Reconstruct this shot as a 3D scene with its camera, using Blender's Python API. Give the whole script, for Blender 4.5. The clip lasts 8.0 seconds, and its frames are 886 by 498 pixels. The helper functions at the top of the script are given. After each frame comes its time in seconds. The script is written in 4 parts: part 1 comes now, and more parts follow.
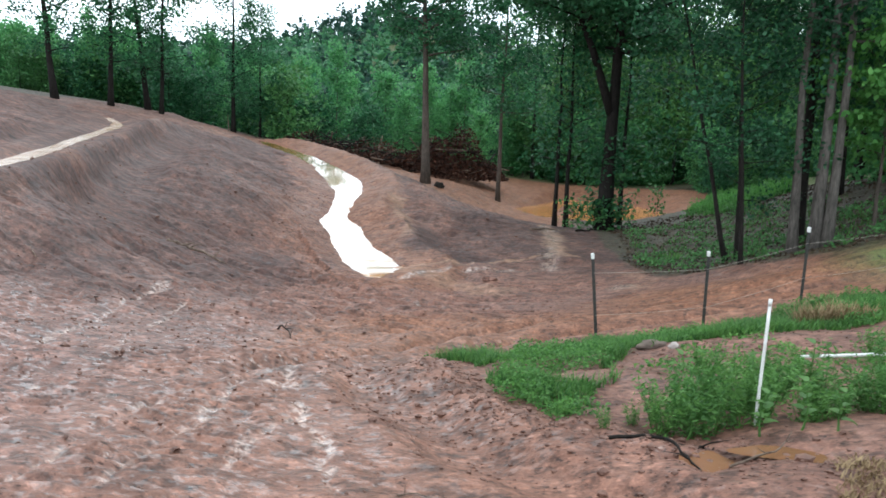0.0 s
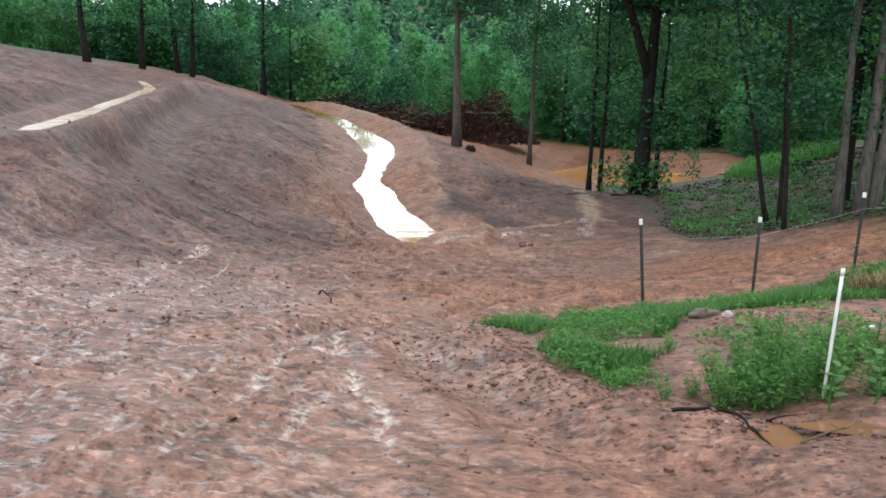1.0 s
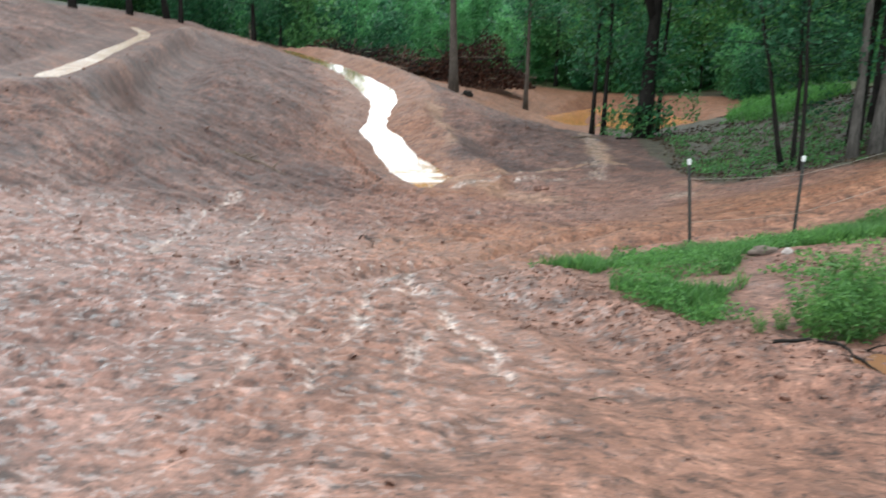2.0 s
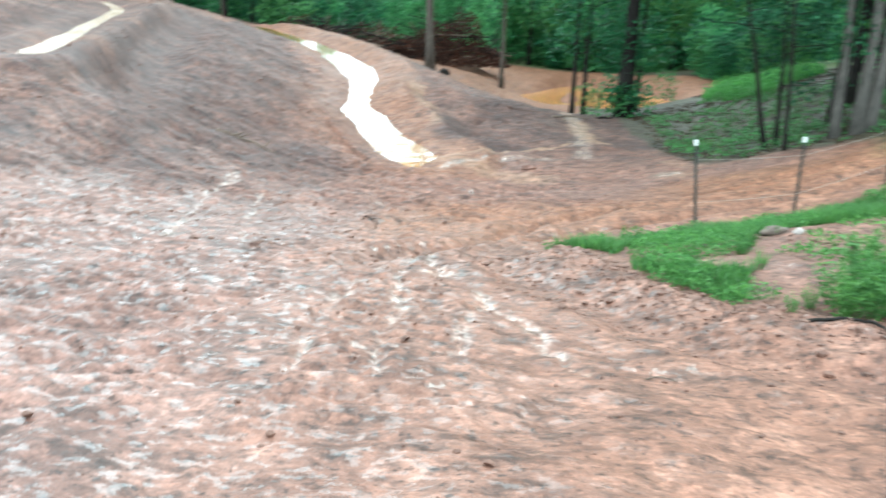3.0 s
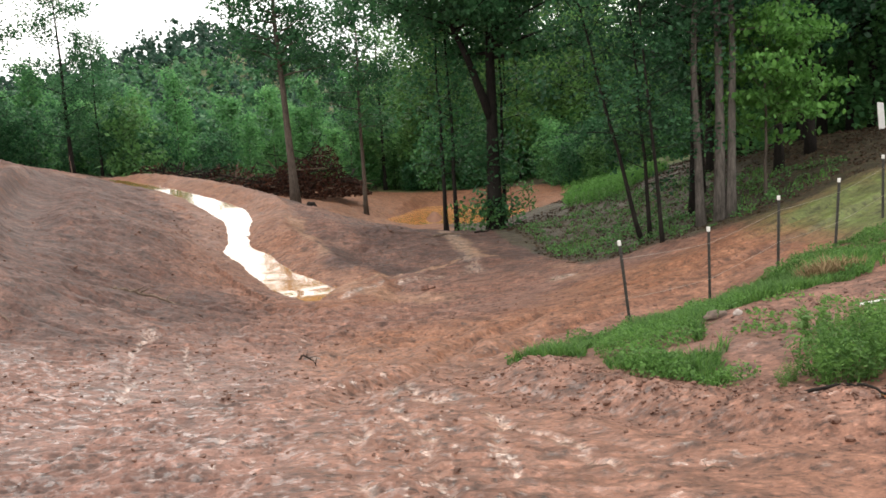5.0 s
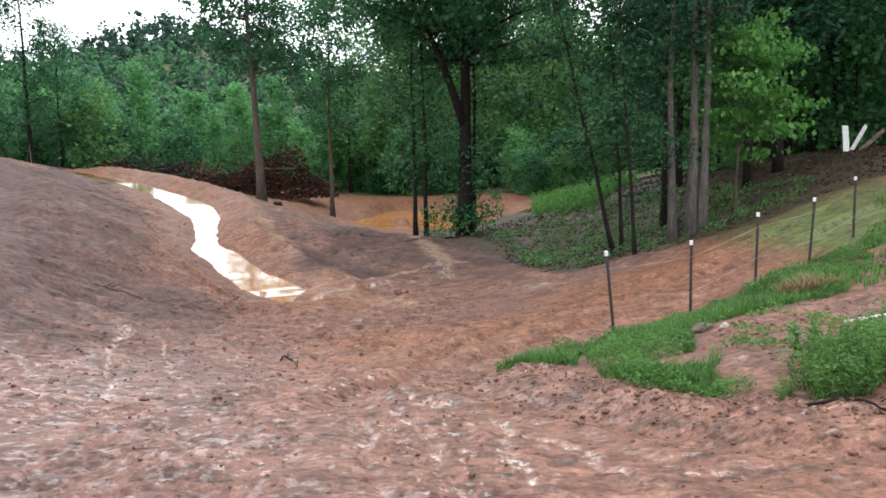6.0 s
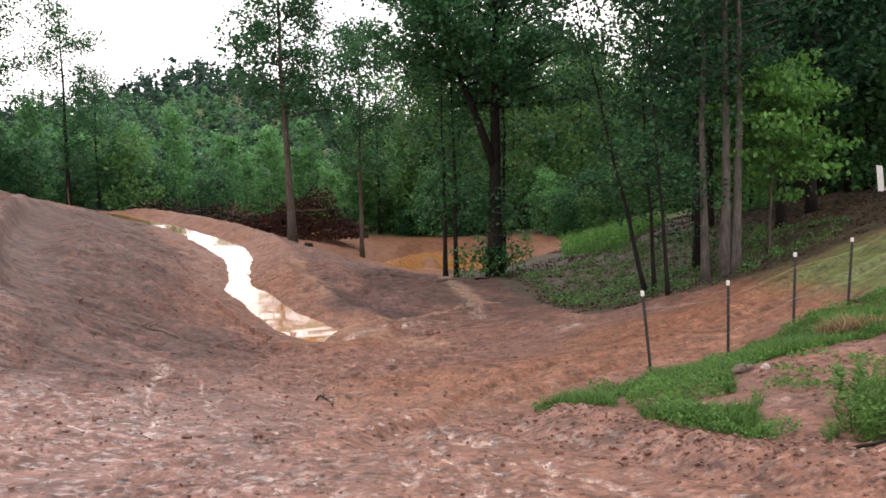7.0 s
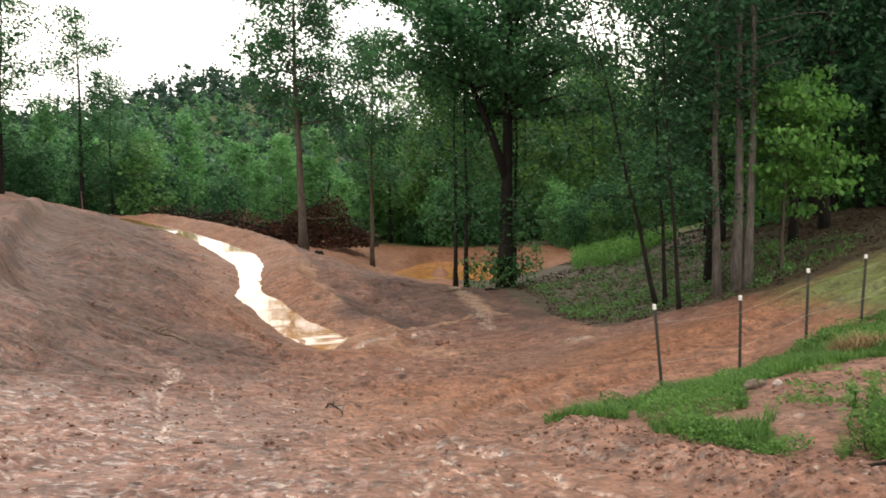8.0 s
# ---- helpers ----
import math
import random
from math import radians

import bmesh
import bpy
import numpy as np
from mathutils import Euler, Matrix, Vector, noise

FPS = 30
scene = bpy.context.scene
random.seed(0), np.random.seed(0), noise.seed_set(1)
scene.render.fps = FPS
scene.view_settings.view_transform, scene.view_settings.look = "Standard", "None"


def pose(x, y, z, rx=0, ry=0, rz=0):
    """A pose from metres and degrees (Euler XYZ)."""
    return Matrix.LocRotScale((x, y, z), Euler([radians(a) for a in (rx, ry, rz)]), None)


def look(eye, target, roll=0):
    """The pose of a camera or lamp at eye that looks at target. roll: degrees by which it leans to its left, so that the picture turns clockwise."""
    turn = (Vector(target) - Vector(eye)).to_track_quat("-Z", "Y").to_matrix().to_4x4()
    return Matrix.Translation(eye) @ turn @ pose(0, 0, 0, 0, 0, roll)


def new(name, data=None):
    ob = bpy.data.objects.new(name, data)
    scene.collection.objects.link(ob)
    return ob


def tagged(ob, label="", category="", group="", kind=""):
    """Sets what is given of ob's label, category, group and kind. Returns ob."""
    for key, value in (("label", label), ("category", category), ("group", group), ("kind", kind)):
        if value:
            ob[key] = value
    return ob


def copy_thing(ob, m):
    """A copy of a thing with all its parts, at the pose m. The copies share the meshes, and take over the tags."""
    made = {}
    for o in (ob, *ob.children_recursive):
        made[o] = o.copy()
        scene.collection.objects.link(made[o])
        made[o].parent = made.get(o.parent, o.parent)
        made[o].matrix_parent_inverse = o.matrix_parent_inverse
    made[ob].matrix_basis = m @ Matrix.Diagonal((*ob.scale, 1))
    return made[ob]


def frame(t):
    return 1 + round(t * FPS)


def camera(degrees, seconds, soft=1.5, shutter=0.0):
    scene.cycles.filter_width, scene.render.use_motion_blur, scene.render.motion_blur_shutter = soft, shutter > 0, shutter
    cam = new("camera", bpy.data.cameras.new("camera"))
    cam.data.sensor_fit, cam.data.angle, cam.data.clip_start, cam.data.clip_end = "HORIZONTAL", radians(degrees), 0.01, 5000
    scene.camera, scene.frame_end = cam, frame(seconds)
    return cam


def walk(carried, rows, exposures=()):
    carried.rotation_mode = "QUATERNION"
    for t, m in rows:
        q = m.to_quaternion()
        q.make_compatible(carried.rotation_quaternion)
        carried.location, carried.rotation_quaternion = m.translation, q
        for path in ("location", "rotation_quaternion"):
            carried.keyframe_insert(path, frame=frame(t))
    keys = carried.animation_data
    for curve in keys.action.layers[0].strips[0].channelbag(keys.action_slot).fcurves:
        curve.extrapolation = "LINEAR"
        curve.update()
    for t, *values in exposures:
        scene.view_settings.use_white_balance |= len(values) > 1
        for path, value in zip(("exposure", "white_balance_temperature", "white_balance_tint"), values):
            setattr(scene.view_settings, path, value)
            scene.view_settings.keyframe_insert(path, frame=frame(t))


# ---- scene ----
cam = camera(57.4, 8.0, 1.6, 0.5)
PATH = [
    (0, (3.144, -0.195, 2.148), (2.919, 1.774, 1.878), 2.28),
    (0.5, (3.082, -0.090, 2.166), (2.828, 1.870, 1.858), 0.57),
    (1, (2.902, -0.050, 2.134), (2.616, 1.896, 1.773), 2.17),
    (1.5, (2.523, -0.180, 2.116), (2.398, 1.790, 1.799), -1.34),
    (1.7, (2.316, -0.220, 2.083), (2.147, 1.732, 1.683), -0.19),
    (2.8, (1.562, -0.233, 2.030), (1.282, 1.672, 1.487), 3.21),
    (3, (1.479, -0.301, 2.062), (1.328, 1.620, 1.528), 2.15),
    (3.5, (1.209, -0.370, 2.118), (1.168, 1.599, 1.768), 1.63),
    (4, (0.925, -0.292, 2.129), (0.913, 1.697, 1.921), -0.74),
    (4.5, (0.639, -0.300, 2.110), (0.724, 1.691, 1.936), -1.13),
    (5, (0.352, -0.338, 2.102), (0.547, 1.638, 1.862), -3.32),
    (6.3, (-0.109, -0.235, 2.094), (0.199, 1.728, 1.874), -0.69),
    (6.5, (-0.133, -0.256, 2.105), (0.167, 1.714, 1.934), -0.64),
    (7, (-0.181, -0.301, 2.087), (0.052, 1.681, 1.960), -1.16),
    (7.5, (-0.189, -0.304, 2.081), (0.057, 1.676, 1.950), -0.70),
    (8, (-0.222, -0.315, 2.086), (-0.012, 1.671, 1.984), -0.23),
]
EXPOSURES = ((0, -0.03, 6000, 3), (1.7, 0.0, 6250, 4), (2.8, 0.85, 5650, -11), (3.1, 0.83, 5600, -11), (3.5, 0.42, 5750, -10), (3.9, 0.05, 6900, 5), (4.6, -0.2, 7500, 17), (5.2, 0.12, 7200, 11), (6.4, 0.08, 6450, 11), (7.0, -0.16, 7300, 22), (8, -0.1, 7900, 12))
walk(cam, [(t, look(eye, target, roll)) for t, eye, target, roll in PATH], EXPOSURES)

# ---- overcast sky and soft sun ----
SUN_EL, SUN_AZ = radians(52), radians(-35)
world = bpy.data.worlds.new("overcast_sky")
scene.world = world
world.use_nodes = True
wn, wl = world.node_tree.nodes, world.node_tree.links
wn.clear()
sky = wn.new("ShaderNodeTexSky")
sky.sky_type, sky.sun_disc, sky.sun_elevation, sky.sun_rotation = "NISHITA", False, SUN_EL, SUN_AZ
sky.dust_density, sky.air_density = 3.0, 1.0
pale = wn.new("ShaderNodeHueSaturation")
pale.inputs["Saturation"].default_value = 0.35
cloud = wn.new("ShaderNodeTexNoise")
cloud.inputs["Scale"].default_value, cloud.inputs["Detail"].default_value = 2.2, 5.0
ramp = wn.new("ShaderNodeValToRGB")
ramp.color_ramp.elements[0].color, ramp.color_ramp.elements[1].color = (20.5, 22.0, 24.0, 1), (30.5, 31.0, 32.0, 1)
ramp.color_ramp.elements[0].position, ramp.color_ramp.elements[1].position = 0.35, 0.7
mixer = wn.new("ShaderNodeMix")
mixer.data_type = "RGBA"
mixer.inputs["Factor"].default_value = 0.88
ground_glow = wn.new("ShaderNodeBackground")
ground_glow.inputs["Strength"].default_value = 0.1
out = wn.new("ShaderNodeOutputWorld")
wl.new(sky.outputs["Color"], pale.inputs["Color"])
wl.new(cloud.outputs["Fac"], ramp.inputs["Fac"])
wl.new(pale.outputs["Color"], mixer.inputs["A"])
wl.new(ramp.outputs["Color"], mixer.inputs["B"])
wl.new(mixer.outputs["Result"], ground_glow.inputs["Color"])
wl.new(ground_glow.outputs["Background"], out.inputs["Surface"])
sun_data = bpy.data.lights.new("sun", "SUN")
sun_data.energy, sun_data.angle, sun_data.color = 1.0, radians(25), (1.0, 0.96, 0.9)
sun = new("sun", sun_data)
sun.matrix_world = pose(0, 0, 60, math.degrees(math.pi / 2 - SUN_EL), 0, math.degrees(SUN_AZ) + 180)


# ---- materials ----
def material(name):
    m = bpy.data.materials.new(name)
    m.use_nodes = True
    n, l = m.node_tree.nodes, m.node_tree.links
    return m, n, l, n["Principled BSDF"]


def noise_node(n, l, scale, detail=4.0, rough=0.6, stretch=None, coord=None):
    tc = coord or n.new("ShaderNodeTexCoord").outputs["Object"]
    if stretch:
        mp = n.new("ShaderNodeMapping")
        mp.inputs["Scale"].default_value = stretch
        l.new(tc, mp.inputs["Vector"])
        tc = mp.outputs["Vector"]
    t = n.new("ShaderNodeTexNoise")
    t.inputs["Scale"].default_value, t.inputs["Detail"].default_value, t.inputs["Roughness"].default_value = scale, detail, rough
    l.new(tc, t.inputs["Vector"])
    return t.outputs["Fac"]


def ramp_node(n, l, fac, stops):
    r = n.new("ShaderNodeValToRGB")
    while len(r.color_ramp.elements) < len(stops):
        r.color_ramp.elements.new(0.5)
    for e, (p, c) in zip(r.color_ramp.elements, stops):
        e.position = p
        e.color = (*c, 1) if isinstance(c, tuple) else (c, c, c, 1)
    l.new(fac, r.inputs["Fac"])
    return r.outputs["Color"]


def mix_node(n, l, fac, a, b, mode="MIX"):
    m = n.new("ShaderNodeMix")
    m.data_type, m.blend_type = "RGBA", mode
    for key, v in (("Factor", fac), ("A", a), ("B", b)):
        if isinstance(v, (int, float)):
            m.inputs[key].default_value = v if key == "Factor" else (v, v, v, 1)
        elif isinstance(v, tuple):
            m.inputs[key].default_value = (*v, 1)
        else:
            l.new(v, m.inputs[key])
    return m.outputs["Result"]


def bump_node(n, l, height, strength, distance, normal=None):
    b = n.new("ShaderNodeBump")
    b.inputs["Strength"].default_value, b.inputs["Distance"].default_value = strength, distance
    l.new(height, b.inputs["Height"])
    if normal:
        l.new(normal, b.inputs["Normal"])
    return b.outputs["Normal"]


def attr_node(n, name):
    a = n.new("ShaderNodeAttribute")
    a.attribute_name = name
    return a.outputs["Fac"]


def chip_node(n, l, scale, stretch, warp, feature="F1"):
    """Cells of broken mud, wider than they are long: distance and random value."""
    tc = n.new("ShaderNodeTexCoord").outputs["Object"]
    nz = n.new("ShaderNodeTexNoise")
    nz.inputs["Scale"].default_value, nz.inputs["Detail"].default_value = scale * 0.5, 4.0
    l.new(tc, nz.inputs["Vector"])
    mv = n.new("ShaderNodeVectorMath")
    mv.operation = "MULTIPLY_ADD"
    l.new(nz.outputs["Color"], mv.inputs[0])
    mv.inputs[1].default_value = (warp, warp, 0)
    l.new(tc, mv.inputs[2])
    mp = n.new("ShaderNodeMapping")
    mp.inputs["Scale"].default_value = stretch
    l.new(mv.outputs["Vector"], mp.inputs["Vector"])
    v = n.new("ShaderNodeTexVoronoi")
    v.feature = feature
    v.inputs["Scale"].default_value = scale
    l.new(mp.outputs["Vector"], v.inputs["Vector"])
    return v.outputs["Distance"], (v.outputs["Color"] if feature == "F1" else None)


def ground_material():
    m, n, l, p = material("wet_red_mud")
    coarse = noise_node(n, l, 0.30, 5, 0.65)
    mid = noise_node(n, l, 1.9, 8, 0.75)
    fine = noise_node(n, l, 30.0, 5, 0.8)
    tread = noise_node(n, l, 3.2, 2, 0.5, (0.9, 3.6, 1.0))
    clods = noise_node(n, l, 9.0, 6, 0.6)
    _, tone = chip_node(n, l, 7.0, (1.0, 1.5, 1.0), 0.25)
    _, gtone = chip_node(n, l, 19.0, (1.0, 1.5, 1.0), 0.08)
    mud = ramp_node(n, l, mid, ((0.30, (0.072, 0.032, 0.022)), (0.48, (0.130, 0.060, 0.041)), (0.66, (0.205, 0.102, 0.072))))
    grey = ramp_node(n, l, mid, ((0.32, (0.076, 0.038, 0.029)), (0.50, (0.140, 0.071, 0.054)), (0.66, (0.220, 0.120, 0.094))))
    wetness = ramp_node(n, l, coarse, ((0.42, 0.0), (0.66, 0.7)))
    wetness = mix_node(n, l, attr_node(n, "yard"), wetness, 1.0)
    base = mix_node(n, l, wetness, mud, grey)
    clay = ramp_node(n, l, mid, ((0.28, (0.105, 0.042, 0.022)), (0.5, (0.178, 0.076, 0.040)), (0.72, (0.255, 0.120, 0.068))))
    base = mix_node(n, l, attr_node(n, "clay"), base, clay)
    soil = ramp_node(n, l, mid, ((0.32, (0.030, 0.014, 0.011)), (0.50, (0.066, 0.032, 0.025)), (0.68, (0.128, 0.064, 0.047))))
    base = mix_node(n, l, attr_node(n, "soil"), base, soil)
    base = mix_node(n, l, 0.9, base, ramp_node(n, l, tone, ((0.15, 0.82), (0.85, 1.16))), "MULTIPLY")
    base = mix_node(n, l, 0.9, base, ramp_node(n, l, gtone, ((0.1, 0.78), (0.9, 1.2))), "MULTIPLY")
    base = mix_node(n, l, attr_node(n, "silt_and_glare"), base, ramp_node(n, l, mid, ((0.3, (0.20, 0.105, 0.062)), (0.7, (0.40, 0.25, 0.165)))))
    # trickles paled: sky glare on the water put into the silt's colour
    silt_and_glare = ramp_node(n, l, gtone, ((0.2, (0.20, 0.120, 0.090)), (0.8, (0.37, 0.26, 0.205))))
    broken = ramp_node(n, l, noise_node(n, l, 11.0, 5, 0.65), ((0.44, 0.0), (0.53, 1.0)))
    trickle = mix_node(n, l, 1.0, attr_node(n, "wet"), broken, "MULTIPLY")
    trickle = mix_node(n, l, 1.0, trickle, 0.8, "MULTIPLY")
    base = mix_node(n, l, trickle, base, silt_and_glare)
    leafy = ramp_node(n, l, gtone, ((0.1, (0.018, 0.011, 0.008)), (0.4, (0.050, 0.030, 0.020)), (0.62, (0.030, 0.045, 0.016)), (0.9, (0.10, 0.060, 0.040))))
    leafy = mix_node(n, l, 1.0, leafy, ramp_node(n, l, mid, ((0.3, 0.6), (0.7, 1.3))), "MULTIPLY")
    base = mix_node(n, l, attr_node(n, "litter"), base, leafy)
    turf = ramp_node(n, l, noise_node(n, l, 2.4, 8, 0.78), ((0.36, (0.060, 0.070, 0.028)), (0.5, (0.080, 0.100, 0.030)), (0.66, (0.10, 0.150, 0.040))))
    base = mix_node(n, l, attr_node(n, "turf"), base, turf)
    speck = ramp_node(n, l, fine, ((0.36, 0.72), (0.5, 1.0), (0.64, 1.22)))
    base = mix_node(n, l, 0.7, base, speck, "MULTIPLY")
    # dark creases and gaps in the mud: crevice shade multiplied into the colour
    crumb_shade = ramp_node(n, l, noise_node(n, l, 15.0, 4, 0.7, (1.0, 1.5, 1.0)), ((0.36, 0.30), (0.42, 1.0), (0.58, 1.0), (0.64, 1.4)))
    base = mix_node(n, l, 1.0, base, crumb_shade, "MULTIPLY")
    ridge_shade = ramp_node(n, l, noise_node(n, l, 3.4, 6, 0.68, (0.7, 1.6, 1.0)), ((0.38, 0.5), (0.45, 1.0), (0.60, 1.12)))
    base = mix_node(n, l, 0.9, base, ridge_shade, "MULTIPLY")
    clod_shade = ramp_node(n, l, clods, ((0.36, 0.45), (0.45, 0.97), (0.62, 1.12)))
    base = mix_node(n, l, 0.9, base, clod_shade, "MULTIPLY")
    l.new(base, p.inputs["Base Color"])
    flecks = ramp_node(n, l, noise_node(n, l, 10.0, 5, 0.66, (0.9, 1.5, 1.0)), ((0.53, 0.0), (0.57, 1.0)))
    zone = ramp_node(n, l, noise_node(n, l, 0.8, 4, 0.6), ((0.44, 0.05), (0.66, 0.6)))
    zone = mix_node(n, l, attr_node(n, "yard"), zone, 0.9)
    film = mix_node(n, l, 1.0, flecks, zone, "MULTIPLY")
    film = mix_node(n, l, attr_node(n, "clay"), film, 0.03)
    film = mix_node(n, l, attr_node(n, "soil"), film, mix_node(n, l, 1.0, film, 0.22, "MULTIPLY"))
    film = mix_node(n, l, attr_node(n, "litter"), film, 0.0)
    film = mix_node(n, l, trickle, film, 1.0)
    l.new(film, p.inputs["Coat Weight"])
    p.inputs["Coat IOR"].default_value = 1.6
    l.new(mix_node(n, l, trickle, 0.14, 0.05), p.inputs["Coat Roughness"])
    l.new(mix_node(n, l, wetness, 0.75, 0.55), p.inputs["Roughness"])
    p.inputs["Specular IOR Level"].default_value = 0.32
    # broken lumps, cleat marks pressed across the yard, grit
    lumps = noise_node(n, l, 2.6, 3, 0.55)
    grit = noise_node(n, l, 8.0, 3, 0.55, (1.0, 1.3, 1.0))
    cleat = mix_node(n, l, 1.0, tread, mix_node(n, l, attr_node(n, "yard"), 0.10, 1.0), "MULTIPLY")
    b1 = bump_node(n, l, lumps, 0.7, 0.14)
    b2 = bump_node(n, l, cleat, 0.6, 0.04, b1)
    l.new(bump_node(n, l, grit, 0.7, 0.04, b2), p.inputs["Normal"])
    l.new(bump_node(n, l, grit, 0.5, 0.03, bump_node(n, l, lumps, 0.4, 0.08)), p.inputs["Coat Normal"])
    return m


def water_material(name, shallow, deep, rough=0.03, ior=1.33, ripple=0.3):
    m, n, l, p = material(name)
    c = ramp_node(n, l, noise_node(n, l, 0.9, 4), ((0.35, deep), (0.65, shallow)))
    l.new(c, p.inputs["Base Color"])
    p.inputs["Roughness"].default_value = rough
    p.inputs["IOR"].default_value = ior
    if ior > 1.4:
        p.inputs["Coat Weight"].default_value, p.inputs["Coat Roughness"].default_value, p.inputs["Coat IOR"].default_value = 1.0, 0.05, 1.5
    p.inputs["Specular IOR Level"].default_value = 1.0
    l.new(bump_node(n, l, noise_node(n, l, 4.0, 4), ripple, 0.03), p.inputs["Normal"])
    return m


def leaf_material(name, dark, light, rough=0.5, thin=0.45):
    m, n, l, p = material(name)
    geo = n.new("ShaderNodeNewGeometry")
    info = n.new("ShaderNodeObjectInfo")
    c = ramp_node(n, l, geo.outputs["Random Per Island"], ((0.0, dark), (1.0, light)))
    tone = ramp_node(n, l, info.outputs["Random"], ((0.0, (0.8, 0.86, 0.8)), (1.0, (1.15, 1.1, 1.0))))
    c = mix_node(n, l, 1.0, c, tone, "MULTIPLY")
    patch = ramp_node(n, l, noise_node(n, l, 0.5, 3), ((0.3, 0.75), (0.7, 1.2)))
    c = mix_node(n, l, 1.0, c, patch, "MULTIPLY")
    l.new(c, p.inputs["Base Color"])
    p.inputs["Roughness"].default_value = rough
    p.inputs["Specular IOR Level"].default_value = 0.25
    trans = n.new("ShaderNodeBsdfTranslucent")
    l.new(c, trans.inputs["Color"])
    ms = n.new("ShaderNodeMixShader")
    ms.inputs["Fac"].default_value = thin
    l.new(p.outputs["BSDF"], ms.inputs[1])
    l.new(trans.outputs["BSDF"], ms.inputs[2])
    l.new(ms.outputs["Shader"], n["Material Output"].inputs["Surface"])
    return m


def bark_material(name, dark, light):
    m, n, l, p = material(name)
    grain = noise_node(n, l, 6.0, 6, 0.7, (3.0, 3.0, 0.6))
    blotch = noise_node(n, l, 1.3, 4)
    c = ramp_node(n, l, grain, ((0.3, dark), (0.7, light)))
    c = mix_node(n, l, 1.0, c, ramp_node(n, l, blotch, ((0.3, 0.7), (0.7, 1.25))), "MULTIPLY")
    l.new(c, p.inputs["Base Color"])
    p.inputs["Roughness"].default_value = 0.9
    p.inputs["Specular IOR Level"].default_value = 0.15
    l.new(bump_node(n, l, grain, 0.9, 0.03), p.inputs["Normal"])
    return m


def plain_material(name, a, b, scale, rough, metal=0.0, relief=0.3):
    m, n, l, p = material(name)
    f = noise_node(n, l, scale, 5, 0.65)
    l.new(ramp_node(n, l, f, ((0.3, a), (0.7, b))), p.inputs["Base Color"])
    p.inputs["Roughness"].default_value, p.inputs["Metallic"].default_value = rough, metal
    l.new(bump_node(n, l, f, relief, 0.01), p.inputs["Normal"])
    return m


GROUND = ground_material()
STREAM = water_material("muddy_stream_water", (0.46, 0.22, 0.065), (0.38, 0.17, 0.05), 0.03, 1.5, 0.45)
# pale base colour stands in for sky reflected on the silty rut water
TRACK_WATER = water_material("upper_track_water", (0.50, 0.38, 0.30), (0.34, 0.21, 0.14), 0.2, 1.33, 0.85)
PUDDLE = water_material("clay_puddle_water", (0.20, 0.095, 0.052), (0.165, 0.076, 0.04), 0.06)
POND = water_material("orange_pond_water", (0.52, 0.25, 0.085), (0.44, 0.19, 0.06), 0.04, 1.33, 0.5)
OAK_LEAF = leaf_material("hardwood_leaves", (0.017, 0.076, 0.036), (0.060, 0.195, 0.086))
# shaded and sunlit copies of hardwood_leaves, the light put into the colour
SHADE_LEAF = leaf_material("shaded_leaves", (0.010, 0.046, 0.023), (0.036, 0.125, 0.058))
MID_LEAF = leaf_material("sunlit_hardwood_leaves", (0.042, 0.130, 0.045), (0.120, 0.285, 0.098))
YOUNG_LEAF = leaf_material("young_leaves", (0.056, 0.195, 0.078), (0.155, 0.385, 0.150), 0.5, 0.55)
BRIGHT_LEAF = leaf_material("bright_leaves", (0.056, 0.175, 0.040), (0.140, 0.340, 0.088))
BACK_LEAF = leaf_material("yellow_green_leaves", (0.062, 0.160, 0.044), (0.160, 0.330, 0.105))
# distant greens shifted towards blue: the hill's haze put into leaf colour
FAR_LEAF = leaf_material("hazy_distant_leaves", (0.034, 0.116, 0.066), (0.092, 0.222, 0.112))
FAR_BRIGHT_LEAF = leaf_material("hazy_pale_leaves", (0.044, 0.140, 0.068), (0.110, 0.265, 0.115))
FAR_DARK_LEAF = leaf_material("hazy_dark_leaves", (0.013, 0.043, 0.034), (0.034, 0.086, 0.062))
RED_LEAF = leaf_material("withered_leaves", (0.020, 0.010, 0.008), (0.080, 0.030, 0.018), 0.8, 0.1)
GRASS = leaf_material("grass_blades", (0.035, 0.105, 0.028), (0.120, 0.255, 0.065))
WEED = leaf_material("weed_leaves", (0.050, 0.135, 0.035), (0.145, 0.300, 0.080))
STRAW = leaf_material("dry_straw", (0.16, 0.10, 0.055), (0.34, 0.24, 0.14), 0.8, 0.1)
BARK = bark_material("grey_brown_bark", (0.035, 0.029, 0.024), (0.13, 0.106, 0.088))
DARK_BARK = bark_material("dark_wet_bark", (0.006, 0.0055, 0.005), (0.025, 0.021, 0.018))
PALE_BARK = bark_material("pale_grey_bark", (0.040, 0.036, 0.033), (0.150, 0.134, 0.118))
DEAD_WOOD = bark_material("weathered_branches", (0.06, 0.04, 0.03), (0.24, 0.18, 0.14))
STEEL = plain_material("dark_painted_steel", (0.012, 0.014, 0.012), (0.04, 0.035, 0.03), 30, 0.6)
WHITE = plain_material("white_plastic", (0.55, 0.55, 0.53), (0.72, 0.72, 0.70), 12, 0.45, 0, 0.05)
WIRE = plain_material("galvanised_wire", (0.24, 0.20, 0.17), (0.40, 0.36, 0.32), 40, 0.5, 0.5)
STONE = plain_material("grey_stone", (0.055, 0.038, 0.029), (0.14, 0.10, 0.078), 14, 0.85, 0, 0.6)


